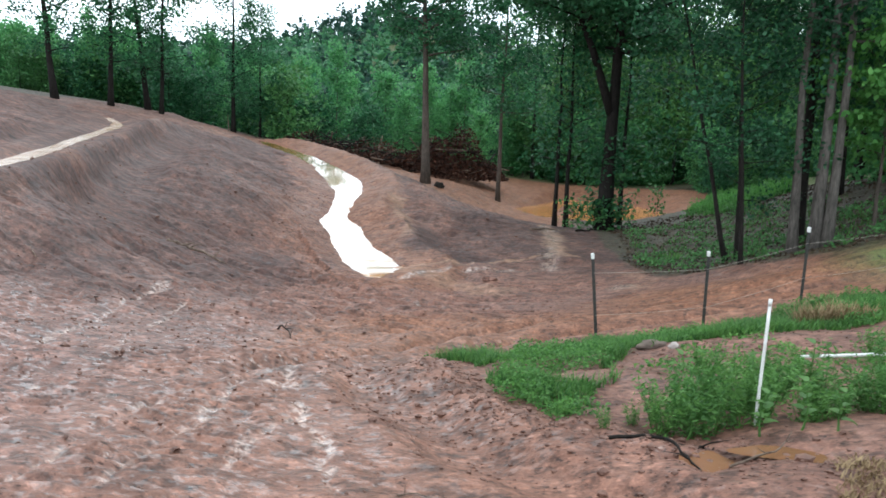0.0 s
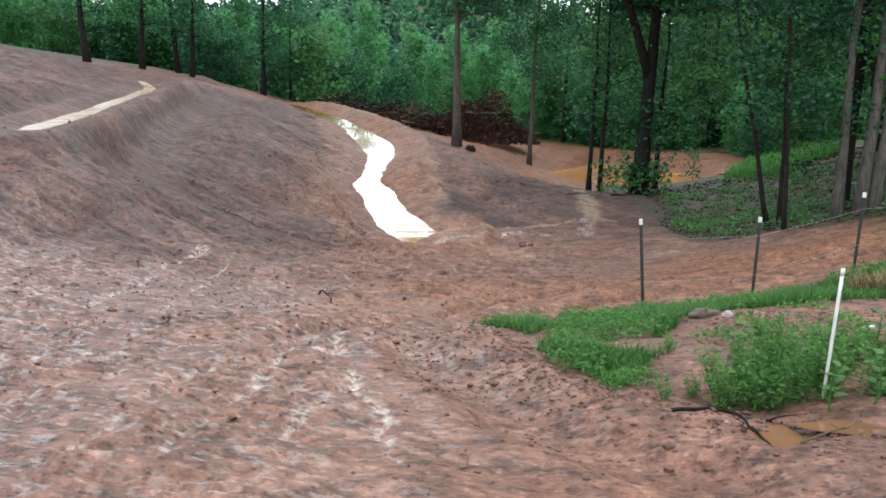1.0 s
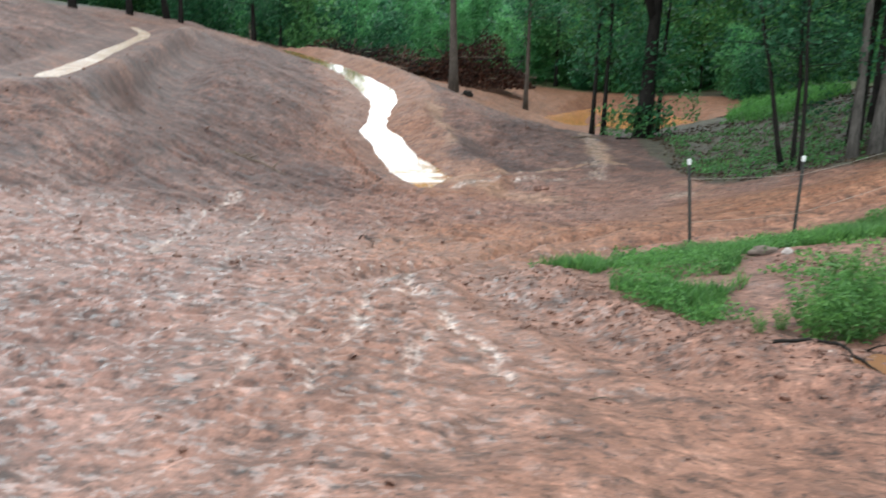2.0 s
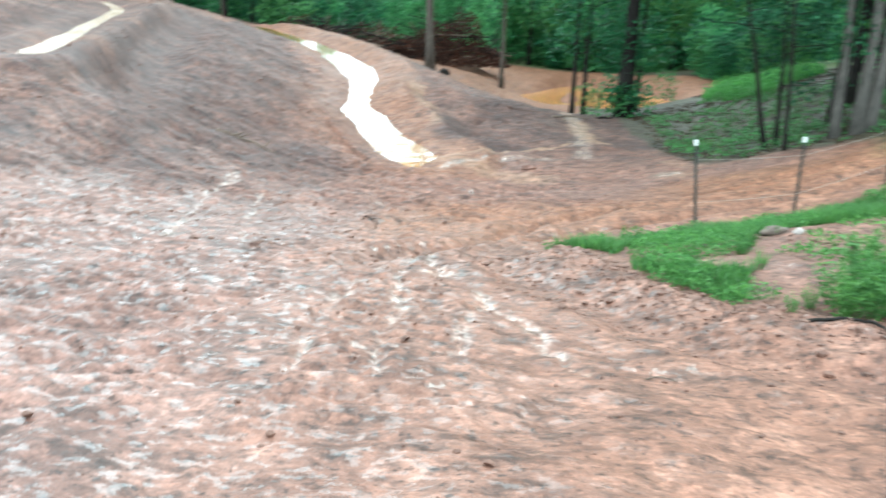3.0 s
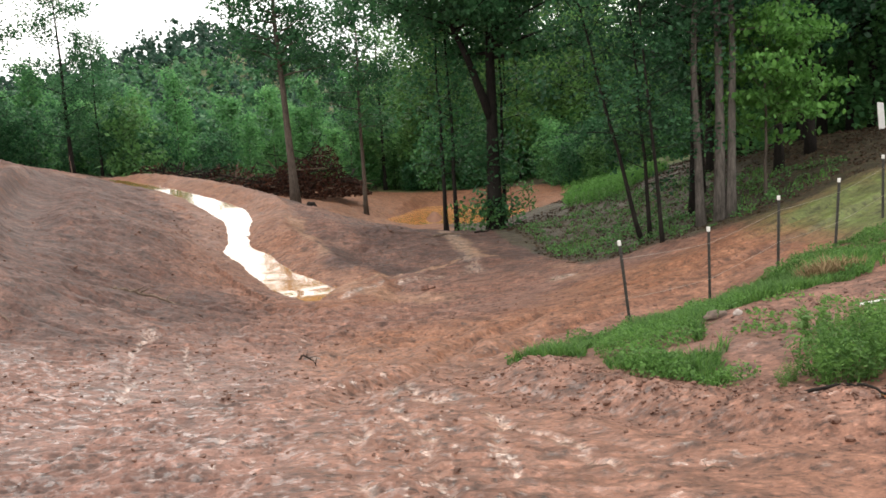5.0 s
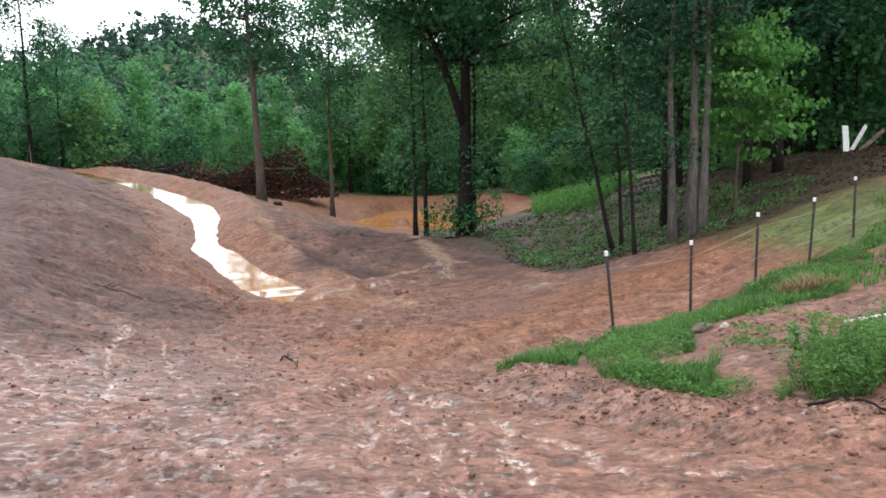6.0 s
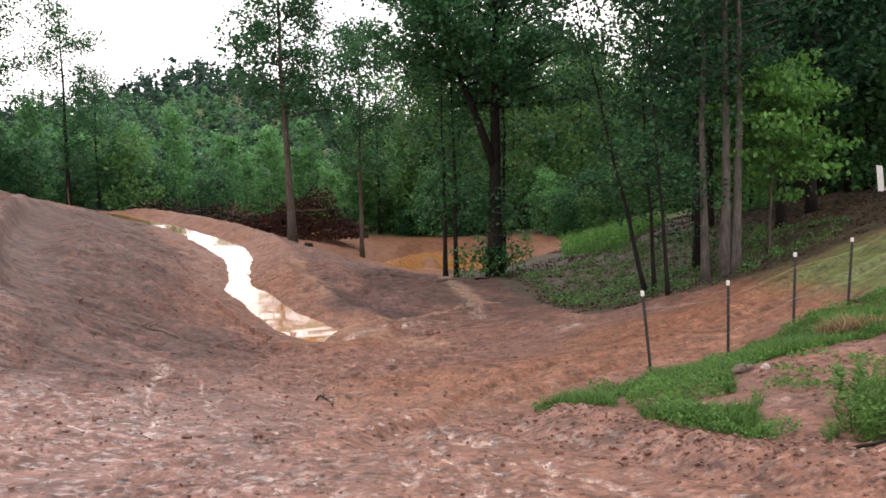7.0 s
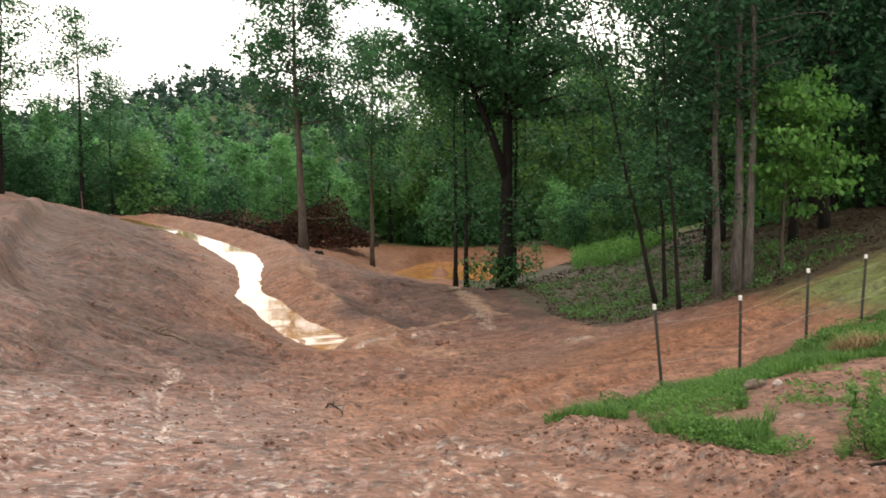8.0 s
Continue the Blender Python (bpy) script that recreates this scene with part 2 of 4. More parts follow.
# ---- mesh helpers ----
def mesh_object(name, verts, faces, mat, parent=None, smooth=True):
    me = bpy.data.meshes.new(name)
    verts = np.asarray(verts, float)
    faces = np.asarray(faces, int)
    k = faces.shape[1]
    me.vertices.add(len(verts))
    me.vertices.foreach_set("co", verts.ravel())
    me.loops.add(faces.size)
    me.loops.foreach_set("vertex_index", faces.ravel())
    me.polygons.add(len(faces))
    me.polygons.foreach_set("loop_start", np.arange(len(faces)) * k)
    me.polygons.foreach_set("use_smooth", np.full(len(faces), smooth))
    me.update(calc_edges=True)
    me.materials.append(mat)
    ob = new(name, me)
    if parent:
        ob.parent = parent
    return ob


def holder(name, place, label="", category="", group="", kind=""):
    ob = new(name)
    ob.location = place
    ob.empty_display_size = 0.2
    return tagged(ob, label, category, group, kind)


class Tubes:
    """Tapered tubes gathered into one quad mesh."""

    def __init__(self, sides=6):
        self.v, self.f, self.n, self.sides, self.caps = [], [], 0, sides, []

    def add(self, pts, radii, sides=None):
        k = sides or self.sides
        pts = np.asarray(pts, float)
        radii = np.asarray(radii, float)
        tang = np.gradient(pts, axis=0)
        tang /= np.linalg.norm(tang, axis=1)[:, None] + 1e-9
        ref = np.where(np.abs(tang[:, 2:3]) > 0.9, [[1.0, 0, 0]], [[0, 0, 1.0]])
        a = np.cross(tang, ref)
        a /= np.linalg.norm(a, axis=1)[:, None] + 1e-9
        b = np.cross(tang, a)
        ang = np.arange(k) * 2 * np.pi / k
        ring = a[:, None] * np.cos(ang)[None, :, None] + b[:, None] * np.sin(ang)[None, :, None]
        self.v.append((pts[:, None] + ring * radii[:, None, None]).reshape(-1, 3))
        i = np.arange(len(pts) - 1)[:, None] * k
        j = np.arange(k)[None]
        j2 = (j + 1) % k
        q = np.stack([i + j, i + j2, i + k + j2, i + k + j], -1).reshape(-1, 4)
        self.f.append(q + self.n)
        self.n += len(pts) * k
        first = self.n - len(pts) * k
        self.caps += [tuple(range(first + k - 1, first - 1, -1)), tuple(range(self.n - k, self.n))]
        return self

    def make(self, name, mat, parent=None):
        faces = np.concatenate(self.f)
        v = np.concatenate(self.v)
        me = bpy.data.meshes.new(name)
        clean = [tuple(f) for f in faces.tolist()] + self.caps
        me.from_pydata(v.tolist(), [], clean)
        me.polygons.foreach_set("use_smooth", np.full(len(clean), True))
        me.materials.append(mat)
        ob = new(name, me)
        if parent:
            ob.parent = parent
        return ob


def leaf_cards(rng, centres, size, droop=0.3, aspect=0.7, flat=0.6):
    """Folded leaf-shaped quads at the given centres: vertices and faces."""
    c = np.asarray(centres, float)
    k = len(c)
    s = (size * rng.uniform(0.6, 1.35, k))[:, None]
    yaw = rng.uniform(0, 2 * np.pi, k)
    pit = rng.normal(-droop, 0.5, k)
    d = np.stack([np.cos(yaw) * np.cos(pit), np.sin(yaw) * np.cos(pit), np.sin(pit)], -1)
    up = rng.normal(0, 1 - flat, (k, 3)) + [0, 0, flat]
    side = np.cross(d, up)
    side /= np.linalg.norm(side, axis=1)[:, None] + 1e-9
    nrm = np.cross(side, d)
    a = c - d * s * 0.5
    b = c + side * s * aspect * 0.5 - nrm * s * 0.08
    t = c + d * s * 0.5 - nrm * s * 0.1
    e = c - side * s * aspect * 0.5 - nrm * s * 0.08
    v = np.stack([a, b, t, e], 1).reshape(-1, 3)
    return v, np.arange(4 * k).reshape(-1, 4)


# ---- the ground: one sheet, shaped from the lie of the land along a few lines ----
LAND = {
    "apron": ((-8, -6, 1.3), (0, -6, 0.8), (6, -6, 1.0), (13, -6, 1.6), (-5, 0, 0.7), (0, 0, 0.42), (4, 0, 0.42), (9, 1, 0.9)),
    "yard": ((-3.0, 5, 0.2), (0.4, 5, 0.08), (2.65, 4.7, -0.03), (5.1, 4.7, 0.16), (8.5, 5, 0.5), (-3.9, 9.5, -0.2), (-0.6, 11.6, -0.83), (-3.2, 11.9, -0.5), (1.5, 17.6, -1.45)),
    "garden": ((2.15, 9, -0.43), (3.2, 6.6, -0.14), (4.5, 8.9, -0.1), (6.2, 7.5, 0.12), (4.04, 10.6, -0.53), (5.57, 11.4, -0.38), (7.13, 12.25, -0.12), (8.72, 13.2, -0.05), (7.6, 10.5, 0.12), (11, 12.5, 0.7)),
    "hollow": ((5.3, 19.8, -1.31), (3.6, 25.3, -1.24), (6.6, 25.3, -1.23), (5.8, 32.3, -1.15), (0.2, 26, -1.15), (1.0, 36, -1.2), (3.2, 15.5, -1.15), (6.75, 16.3, -0.72)),
    "slope": ((-4.2, 17, -0.55), (-6.5, 18.3, 0.05), (-6.3, 24, 0.5), (-7.9, 22, 0.75), (-4.9, 11.5, -0.1), (-9.7, 34, 1.0), (-7.2, 30, 0.6), (-10.6, 41, 1.0)),
    "terrace": ((-6.2, 13, 1.0), (-8.3, 18, 1.26), (-10.2, 24, 1.75), (-11.9, 31, 2.42), (-12.5, 35, 2.2), (-13.2, 41, 1.95)),
    "upper": ((-7.6, 14, 1.15), (-9.9, 20, 1.4), (-12.2, 26, 1.75), (-14.4, 32, 2.15), (-17, 36, 2.5), (-18, 30, 3.1), (-19.6, 36, 3.15), (-20.5, 42, 3.0), (-13, 16, 2.0), (-14, 22, 2.5)),
    "stream": ((-1.0, 20.3, -1.5), (-1.5, 22.4, -1.46), (-2.75, 25, -1.2), (-3.7, 27.2, -0.72), (-4.15, 30, -0.24), (-5.4, 35, 0.3), (-7.9, 39.6, 0.8), (-11.0, 44.2, 1.28), (-13.5, 47.5, 1.6)),
    "berm": ((-0.2, 24.0, -1.25), (-1.1, 26.5, -0.72), (-2.0, 30.0, -0.1), (-2.6, 33.5, 0.3), (-4.0, 37.5, 0.65)),
    "bank": ((-3.2, 45.3, -0.4), (-1.7, 45.7, -0.5), (0, 55, -0.75), (3.5, 62.5, -1.1), (7.6, 63.5, -1.2), (13, 58.5, -0.95), (-8, 52, 0.4), (-2, 40, -0.6)),
    "pond": ((1.2, 45, -1.75), (4.3, 43, -1.75), (7.0, 41, -1.75), (11.5, 49, -1.45), (6, 55, -1.9), (3, 54, -1.8)),
    "woods": ((8.2, 19.9, -0.5), (10.1, 20.5, -0.12), (12.3, 20.3, 0.7), (14.2, 20.3, 1.25), (14.4, 28, 1.33), (17.2, 30, 1.69), (21, 30, 1.95), (10.0, 28, -0.6), (11.5, 38, -0.2), (26, 45, 2.5)),
    "rim": ((-24.8, 44, 3.6), (-21.5, 50, 3.2), (-17.6, 52, 2.1), (-60, 20, 7), (-60, 70, 5), (-40, -5, 4), (40, 0, 4), (45, 25, 4.5), (40, 60, 2.5), (0, 78, -0.8), (30, 78, 0), (-30, 78, 2.0), (-60, -30, 3), (40, -30, 3), (0, -30, 1.4)),
}
knots = np.array([p for line in LAND.values() for p in line], float)


def spline_kernel(d2):
    return 0.5 * d2 * np.log(d2 + 1e-9)


def land_spline():
    k = len(knots)
    d2 = ((knots[:, None, :2] - knots[None, :, :2]) ** 2).sum(-1)
    a = np.zeros((k + 3, k + 3))
    a[:k, :k] = spline_kernel(d2) + np.eye(k) * 0.15
    a[:k, k], a[:k, k + 1 : k + 3] = 1, knots[:, :2]
    a[k:, :k] = a[:k, k:].T
    return np.linalg.solve(a, np.r_[knots[:, 2], 0, 0, 0])


WEIGHTS = land_spline()


def smooth(a, b, x):
    t = np.clip((x - a) / (b - a), 0, 1)
    return t * t * (3 - 2 * t)


LATTICE = np.random.RandomState(11).uniform(-1, 1, (256, 256))


def value_noise(x, y):
    i, j = np.floor(x).astype(int), np.floor(y).astype(int)
    u, v = x - i, y - j
    u, v = u * u * (3 - 2 * u), v * v * (3 - 2 * v)
    g = lambda a, b: LATTICE[a % 256, b % 256]
    return (g(i, j) * (1 - u) + g(i + 1, j) * u) * (1 - v) + (g(i, j + 1) * (1 - u) + g(i + 1, j + 1) * u) * v


def fractal(x, y, scale, octaves=4, gain=0.5):
    total, amp, f = 0, 1.0, 1.0 / scale
    for k in range(octaves):
        total = total + amp * value_noise(x * f + 17.3 * k, y * f - 9.1 * k)
        amp, f = amp * gain, f * 2.03
    return total


def along(line, x, y):
    """Distance from a line in plan, the side (positive to the right of its course) and the fraction along it."""
    best = np.full(x.shape, 1e9)
    side, frac = np.zeros(x.shape), np.zeros(x.shape)
    pts = np.asarray(line, float)
    for k in range(len(pts) - 1):
        a, d = pts[k, :2], pts[k + 1, :2] - pts[k, :2]
        t = np.clip(((x - a[0]) * d[0] + (y - a[1]) * d[1]) / (d @ d), 0, 1)
        dx, dy = x - a[0] - t * d[0], y - a[1] - t * d[1]
        dist = np.hypot(dx, dy)
        near = dist < best
        best = np.where(near, dist, best)
        side = np.where(near, np.sign(d[1] * dx - d[0] * dy), side)
        frac = np.where(near, k + t, frac)
    return best, side, frac


def eased(line, extra, n=5):
    """A smooth course through the points of a line, with a further value for each."""
    p = np.c_[np.asarray(line, float), np.asarray(extra, float)]
    q = np.r_[[2 * p[0] - p[1]], p, [2 * p[-1] - p[-2]]]
    rows = []
    for k in range(1, len(q) - 2):
        for t in np.arange(n) / n:
            a, b, c, d = q[k - 1 : k + 3]
            rows.append(0.5 * (2 * b + (c - a) * t + (2 * a - 5 * b + 4 * c - d) * t * t + (3 * b - a - 3 * c + d) * t**3))
    rows = np.array(rows + [p[-1]])
    return rows[:, :3], rows[:, 3]


TERRACE_LINE, _ = eased(LAND["terrace"], (0,) * 6)
UPPER_LINE, UPPER_HALF = eased(LAND["upper"][:5], (0.30, 0.27, 0.25, 0.24, 0.14))
POND_LEVEL = -2.0

# the ditch: how far along, middle of the water, its half width across, and its level
DITCH_Y = (20.2, 21.0, 21.8, 23.0, 24.0, 25.0, 26.0, 26.6, 27.3, 28.5, 30.0, 31.8, 33.3, 35.0, 38.3, 42.0, 46.0, 47.5)
DITCH_X = (-0.95, -1.15, -1.25, -1.75, -2.35, -2.75, -3.2, -3.4, -3.8, -3.98, -4.15, -4.4, -4.85, -5.45, -7.05, -9.3, -12.4, -13.6)
DITCH_W = (0.12, 0.5, 0.82, 0.82, 0.68, 0.6, 0.68, 0.7, 0.46, 0.34, 0.38, 0.57, 0.70, 0.74, 0.54, 0.46, 0.4, 0.12)
DITCH_FINE = np.arange(19.5, 48.5, 0.1)


def softened(values, reach=7):
    """Values along the ditch at even steps, with the corners rounded."""
    v = np.interp(DITCH_FINE, DITCH_Y, values)
    return np.convolve(np.pad(v, reach // 2, "edge"), np.ones(reach) / reach, "valid")


DITCH_MID, DITCH_HALF = softened(DITCH_X), softened(DITCH_W)
DITCH_LEAN = np.cos(np.arctan(np.gradient(DITCH_MID, 0.1)))


def ditch_level(y):
    return np.interp(y, (20, 22, 24, 26, 28, 30, 33, 40, 46, 50), (-1.5, -1.46, -1.22, -0.95, -0.66, -0.36, 0.02, 0.78, 1.45, 1.8))


def ditch(x, y):
    """Distance past the water's edge, the side (positive: the berm's), and the water's level."""
    lean = np.interp(y, DITCH_FINE, DITCH_LEAN)
    off = (x - np.interp(y, DITCH_FINE, DITCH_MID)) * lean
    d = np.abs(off) - np.interp(y, DITCH_FINE, DITCH_HALF) * lean
    beyond = np.maximum(20.3 - y, y - 47.4)
    return np.where(beyond > 0, np.hypot(np.maximum(d, 0), beyond), d), np.sign(off), ditch_level(y)


def ditch_cut(z, x, y):
    d, side, level = ditch(x, y)
    d = d + 0.05 * fractal(x, y, 0.5, 3) + 0.03 * fractal(x, y, 0.16, 2)
    steep = np.interp(y, (20, 24, 27, 30, 36, 47), (0.16, 0.55, 0.5, 0.32, 0.2, 0.12))
    left = level + np.maximum(d, 0) * steep
    height = np.interp(y, (21, 24, 27, 38, 47), (0.0, 0.12, 0.36, 0.34, 0.2))
    flat = level + 0.05 * smooth(0, 0.25, d) + height * smooth(0.1, 1.25, d) + 0.04 * fractal(x, y, 0.6, 3)
    # a knob of mud between the water and the berm
    knob = 0.22 * np.exp(-(((x + 3.1) / 0.42) ** 2 + ((y - 29.2) / 1.0) ** 2))
    right = np.where(d < 1.35, flat + knob, np.maximum(z, level + 0.05 + height - 0.5 * (d - 1.35)))
    t = smooth(3.2, 1.8, d)
    bank = np.where(side > 0, right, np.where(d < 1.0, left, np.minimum(z, left + 0.5 * (d - 1.0))))
    bank = np.where(d < 0, level + np.maximum(0.5 * d, -0.18), bank)
    ends = smooth(19.2, 20.6, y) * smooth(50, 47, y)
    return z + (bank - z) * t * ends


def rut_cut(z, x, y, line, half, deep):
    d, _, f = along(line, x, y)
    k = np.arange(len(line))
    level = np.interp(f, k, [p[2] for p in line])
    w = np.interp(f, k, half) * (1 + 0.25 * fractal(x, y, 0.9, 3))
    flat = level + np.clip((d - w) * 0.35, -deep, 0.16)
    return z + (flat - z) * smooth(1.3, 0.6, d - w)


RUTS = (
    (((9.5, 14.6), (6.4, 13.2), (3.6, 12.2), (0.8, 9.3), (-0.5, 6.0)), 0.22, 0.09),
    (((13.5, 18.0), (10.0, 16.9), (7.0, 16.4), (4.5, 16.0)), 0.2, 0.10),
    (((13.5, 16.6), (10.0, 15.6), (7.4, 14.6), (5.0, 13.6)), 0.16, 0.09),
    (((9.5, 16.2), (6.6, 15.0), (3.8, 14.2), (1.8, 12.2), (0.9, 8.8)), 0.22, 0.08),
    (((1.2, 8.6), (1.7, 6.9), (2.2, 6.4), (2.85, 5.4), (3.45, 4.8), (5.0, 3.9)), 0.24, 0.06),
    (((3.2, 16.6), (1.2, 17.1), (-0.4, 17.0), (-2.3, 18.9), (-4.5, 19.0)), 0.16, 0.10),
    (((1.6, 16.0), (-0.6, 16.2), (-3.0, 17.4), (-6, 17.6)), 0.16, 0.07),
)


# trickles of water over the mud: course and half width
TRICKLES = (
    (((-3.26, 12.9), (-2.92, 10.9), (-2.2, 7.9)), 0.04),
    (((-2.5, 12.2), (-2.1, 10.3), (-1.1, 7.3)), 0.025),
    (((0.5, 8.5), (0.95, 6.6), (1.3, 5.8), (1.8, 4.8), (2.1, 4.3)), 0.022),
    (((0.5, 8.4), (0.55, 6.6), (0.67, 5.3), (0.8, 3.9)), 0.024),
    (((0.23, 6.1), (0.26, 4.8), (0.3, 3.8)), 0.02),
    (((3.46, 29.8), (3.8, 28.4), (3.65, 25.4), (3.6, 22.9)), 0.22),
    (((3.6, 22.9), (0.9, 22.1), (-0.3, 20.3)), 0.09),
    (((-3.1, 7.5), (-3.6, 6.0)), 0.03),
    (((0.5, 8.4), (1.2, 8.9), (1.9, 9.6)), 0.022),
    (((0.3, 6.9), (-0.6, 6.2), (-1.0, 5.3)), 0.022),
    (((1.3, 5.8), (1.15, 5.0), (1.25, 4.2)), 0.018),
)


# pale washed silt: course, half width and strength
SILT = (
    (((3.5, 30.2), (3.85, 28.4), (3.75, 26.6), (4.1, 24.6)), 0.26, 0.7),
    (((3.9, 24.8), (2.2, 23.6), (0.3, 22.3), (-0.5, 21.7)), 0.10, 0.7),
    (((-0.4, 21.4), (0.9, 20.2), (2.2, 19.6)), 0.45, 0.35),
    (((5.6, 21.2), (6.1, 20.2), (5.4, 19.2)), 0.3, 0.3),
    (((-2.2, 30.0), (-1.4, 27.0), (-0.8, 25.0)), 0.3, 0.5),
)


PUDDLES = ((4.36, 5.2, 0.16, 0.22), (5.05, 5.3, 0.42, 0.17), (8.9, 11.6, 0.4, 0.22))


def land(x, y):
    """Height of the ground."""
    cx, cy = np.clip(x, -60, 45), np.clip(y, -30, 80)
    z = WEIGHTS[-3] + WEIGHTS[-2] * cx + WEIGHTS[-1] * cy
    for (kx, ky, _), w in zip(knots, WEIGHTS):
        z = z + w * spline_kernel((cx - kx) ** 2 + (cy - ky) ** 2)
    rise = np.clip((y - 70) / 230, 0, 1) ** 1.75
    z = z + rise * (22 + 18 * np.exp(-(((x + 38) / 40) ** 2)) + 9 * np.exp(-(((x - 75) / 50) ** 2)) - 9 * smooth(-110, -260, x) + 3 * fractal(x, y, 60, 2))
    z = z + 24 * smooth(60, 200, np.abs(x + 5)) * smooth(90, 0, y) * 0.5
    near = smooth(75, 50, y) * smooth(-28, -22, x)
    rough = 0.55 + 0.9 * smooth(9, 15, y) * smooth(3.5, 0.0, x)
    z = z + near * (0.075 * fractal(x, y, 1.9, 3) + 0.030 * rough * fractal(x, y, 0.55, 4, 0.62) - 0.05 * rough * np.abs(fractal(x + 0.3 * y, y * 1.4, 0.45, 3)))
    # marks of crawler tracks pressed across the yard
    lane = smooth(-0.25, 0.25, fractal(x * 1.5, y * 0.35, 1.1, 2) + 0.1) * smooth(17, 11, y) * smooth(2.6, 0.6, x + 0.06 * y) * smooth(1.5, 3.5, y)
    wave = np.sin(2 * np.pi * (y + 0.35 * fractal(x, y, 1.3, 2) + 0.06 * fractal(x, y, 0.25, 2)) / 0.17)
    z = z + lane * (0.020 * np.sign(wave) * np.abs(wave) ** 0.6 + 0.016 * fractal(x, y * 1.5, 0.16, 2))
    # ruts drawn along the foot of the slope
    drag = np.abs(fractal(x * 0.22 + 0.35 * y, y * 1.1, 0.55, 3))
    z = z - 0.09 * smooth(0.22, 0.0, drag) * smooth(10.5, 13, y) * smooth(24, 19, y) * smooth(4.5, 2.5, x)
    # the bench: a sharp lip, a level top on one side and a steep face on the other
    d, side, f = along(TERRACE_LINE, x, y)
    last = len(TERRACE_LINE) - 1
    lip = np.interp(f, np.arange(last + 1), TERRACE_LINE[:, 2]) + 0.05 * fractal(x, y, 0.8, 3)
    ends = smooth(0.0, 4.0, f) * smooth(last - 4, last - 12, f)
    top = lip + 0.10 * np.exp(-(((d - 0.25) / 0.3) ** 2)) - 0.12 * smooth(0.3, 1.1, d)
    face = lip - 0.60 * d - 0.32 * smooth(0.0, 0.45, d) + 0.06 * fractal(x, y, 0.7, 3)
    z = z + ends * np.where(side < 0, (top - z) * smooth(3.0, 1.7, d), (face - z) * smooth(2.3, 0.7, d))
    z = ditch_cut(z, x, y)
    z = rut_cut(z, x, y, UPPER_LINE, UPPER_HALF, 0.10)
    for line, half, deep in RUTS:
        d, _, f = along(line, x, y)
        d = d + 0.06 * fractal(x, y, 0.5, 2)
        deep = deep * smooth(0, 0.8, f) * smooth(len(line) - 1, len(line) - 1.9, f)
        deep = 1.4 * deep
        z = z - deep * np.exp(-((d / half) ** 4)) + 0.5 * deep * np.exp(-(((d - 2.1 * half) / (0.7 * half)) ** 2))
    wx, wy = x + 0.09 * fractal(x, y, 0.6, 4), y + 0.09 * fractal(y + 5.0, x, 0.6, 4)
    for line, half in TRICKLES:
        d, _, _ = along(line, wx, wy)
        z = z - 0.035 * np.exp(-((d / (half * 1.3)) ** 2))
    # the low berm of clods in front of the garden
    d, _, _ = along(((2.0, 8.3), (2.6, 6.9), (3.2, 6.05), (4.2, 5.4)), x, y)
    z = z + (0.07 + 0.055 * fractal(x, y, 0.16, 3)) * np.exp(-((d / 0.24) ** 2))
    for cx, cy, rx, ry in PUDDLES:
        z = z - 0.05 * np.exp(-((((x - cx) / rx) ** 2 + ((y - cy) / ry) ** 2) * 0.9))
    # the pond's basin, with a spit of clay running out into it
    e = np.hypot((x - 6.3) / 4.7, (y - 52.0) / 8.2) + 0.07 * fractal(x, y, 3.0, 3)
    e = e + 0.4 * smooth(5.5, 2.0, x) * smooth(49, 56, y)
    spit = 0.75 * np.exp(-(((x - 4.9 - 0.1 * (y - 50)) / 0.6) ** 2 + ((y - 49.5) / 3.2) ** 2))
    z = np.where(e < 3.0, np.minimum(z, POND_LEVEL + np.clip(2.4 * (e - 1.0), -0.35, 9)), z)
    z = z + spit * smooth(1.15, 0.95, e)
    return z


def at_ground(x, y):
    return float(land(np.array([float(x)]), np.array([float(y)]))[0])


def inside(poly, x, y):
    res = np.zeros(x.shape, bool)
    p = np.asarray(poly, float)
    for (x0, y0), (x1, y1) in zip(p, np.roll(p, -1, 0)):
        res ^= ((y0 > y) != (y1 > y)) & (x < (x1 - x0) * (y - y0) / (y1 - y0 + 1e-12) + x0)
    return res


def steps(*runs):
    out = [runs[0][0]]
    for a, b, s0, s1 in runs:
        while out[-1] < b:
            t = (out[-1] - a) / (b - a)
            out.append(out[-1] + s0 + (s1 - s0) * t)
    return np.array(out)


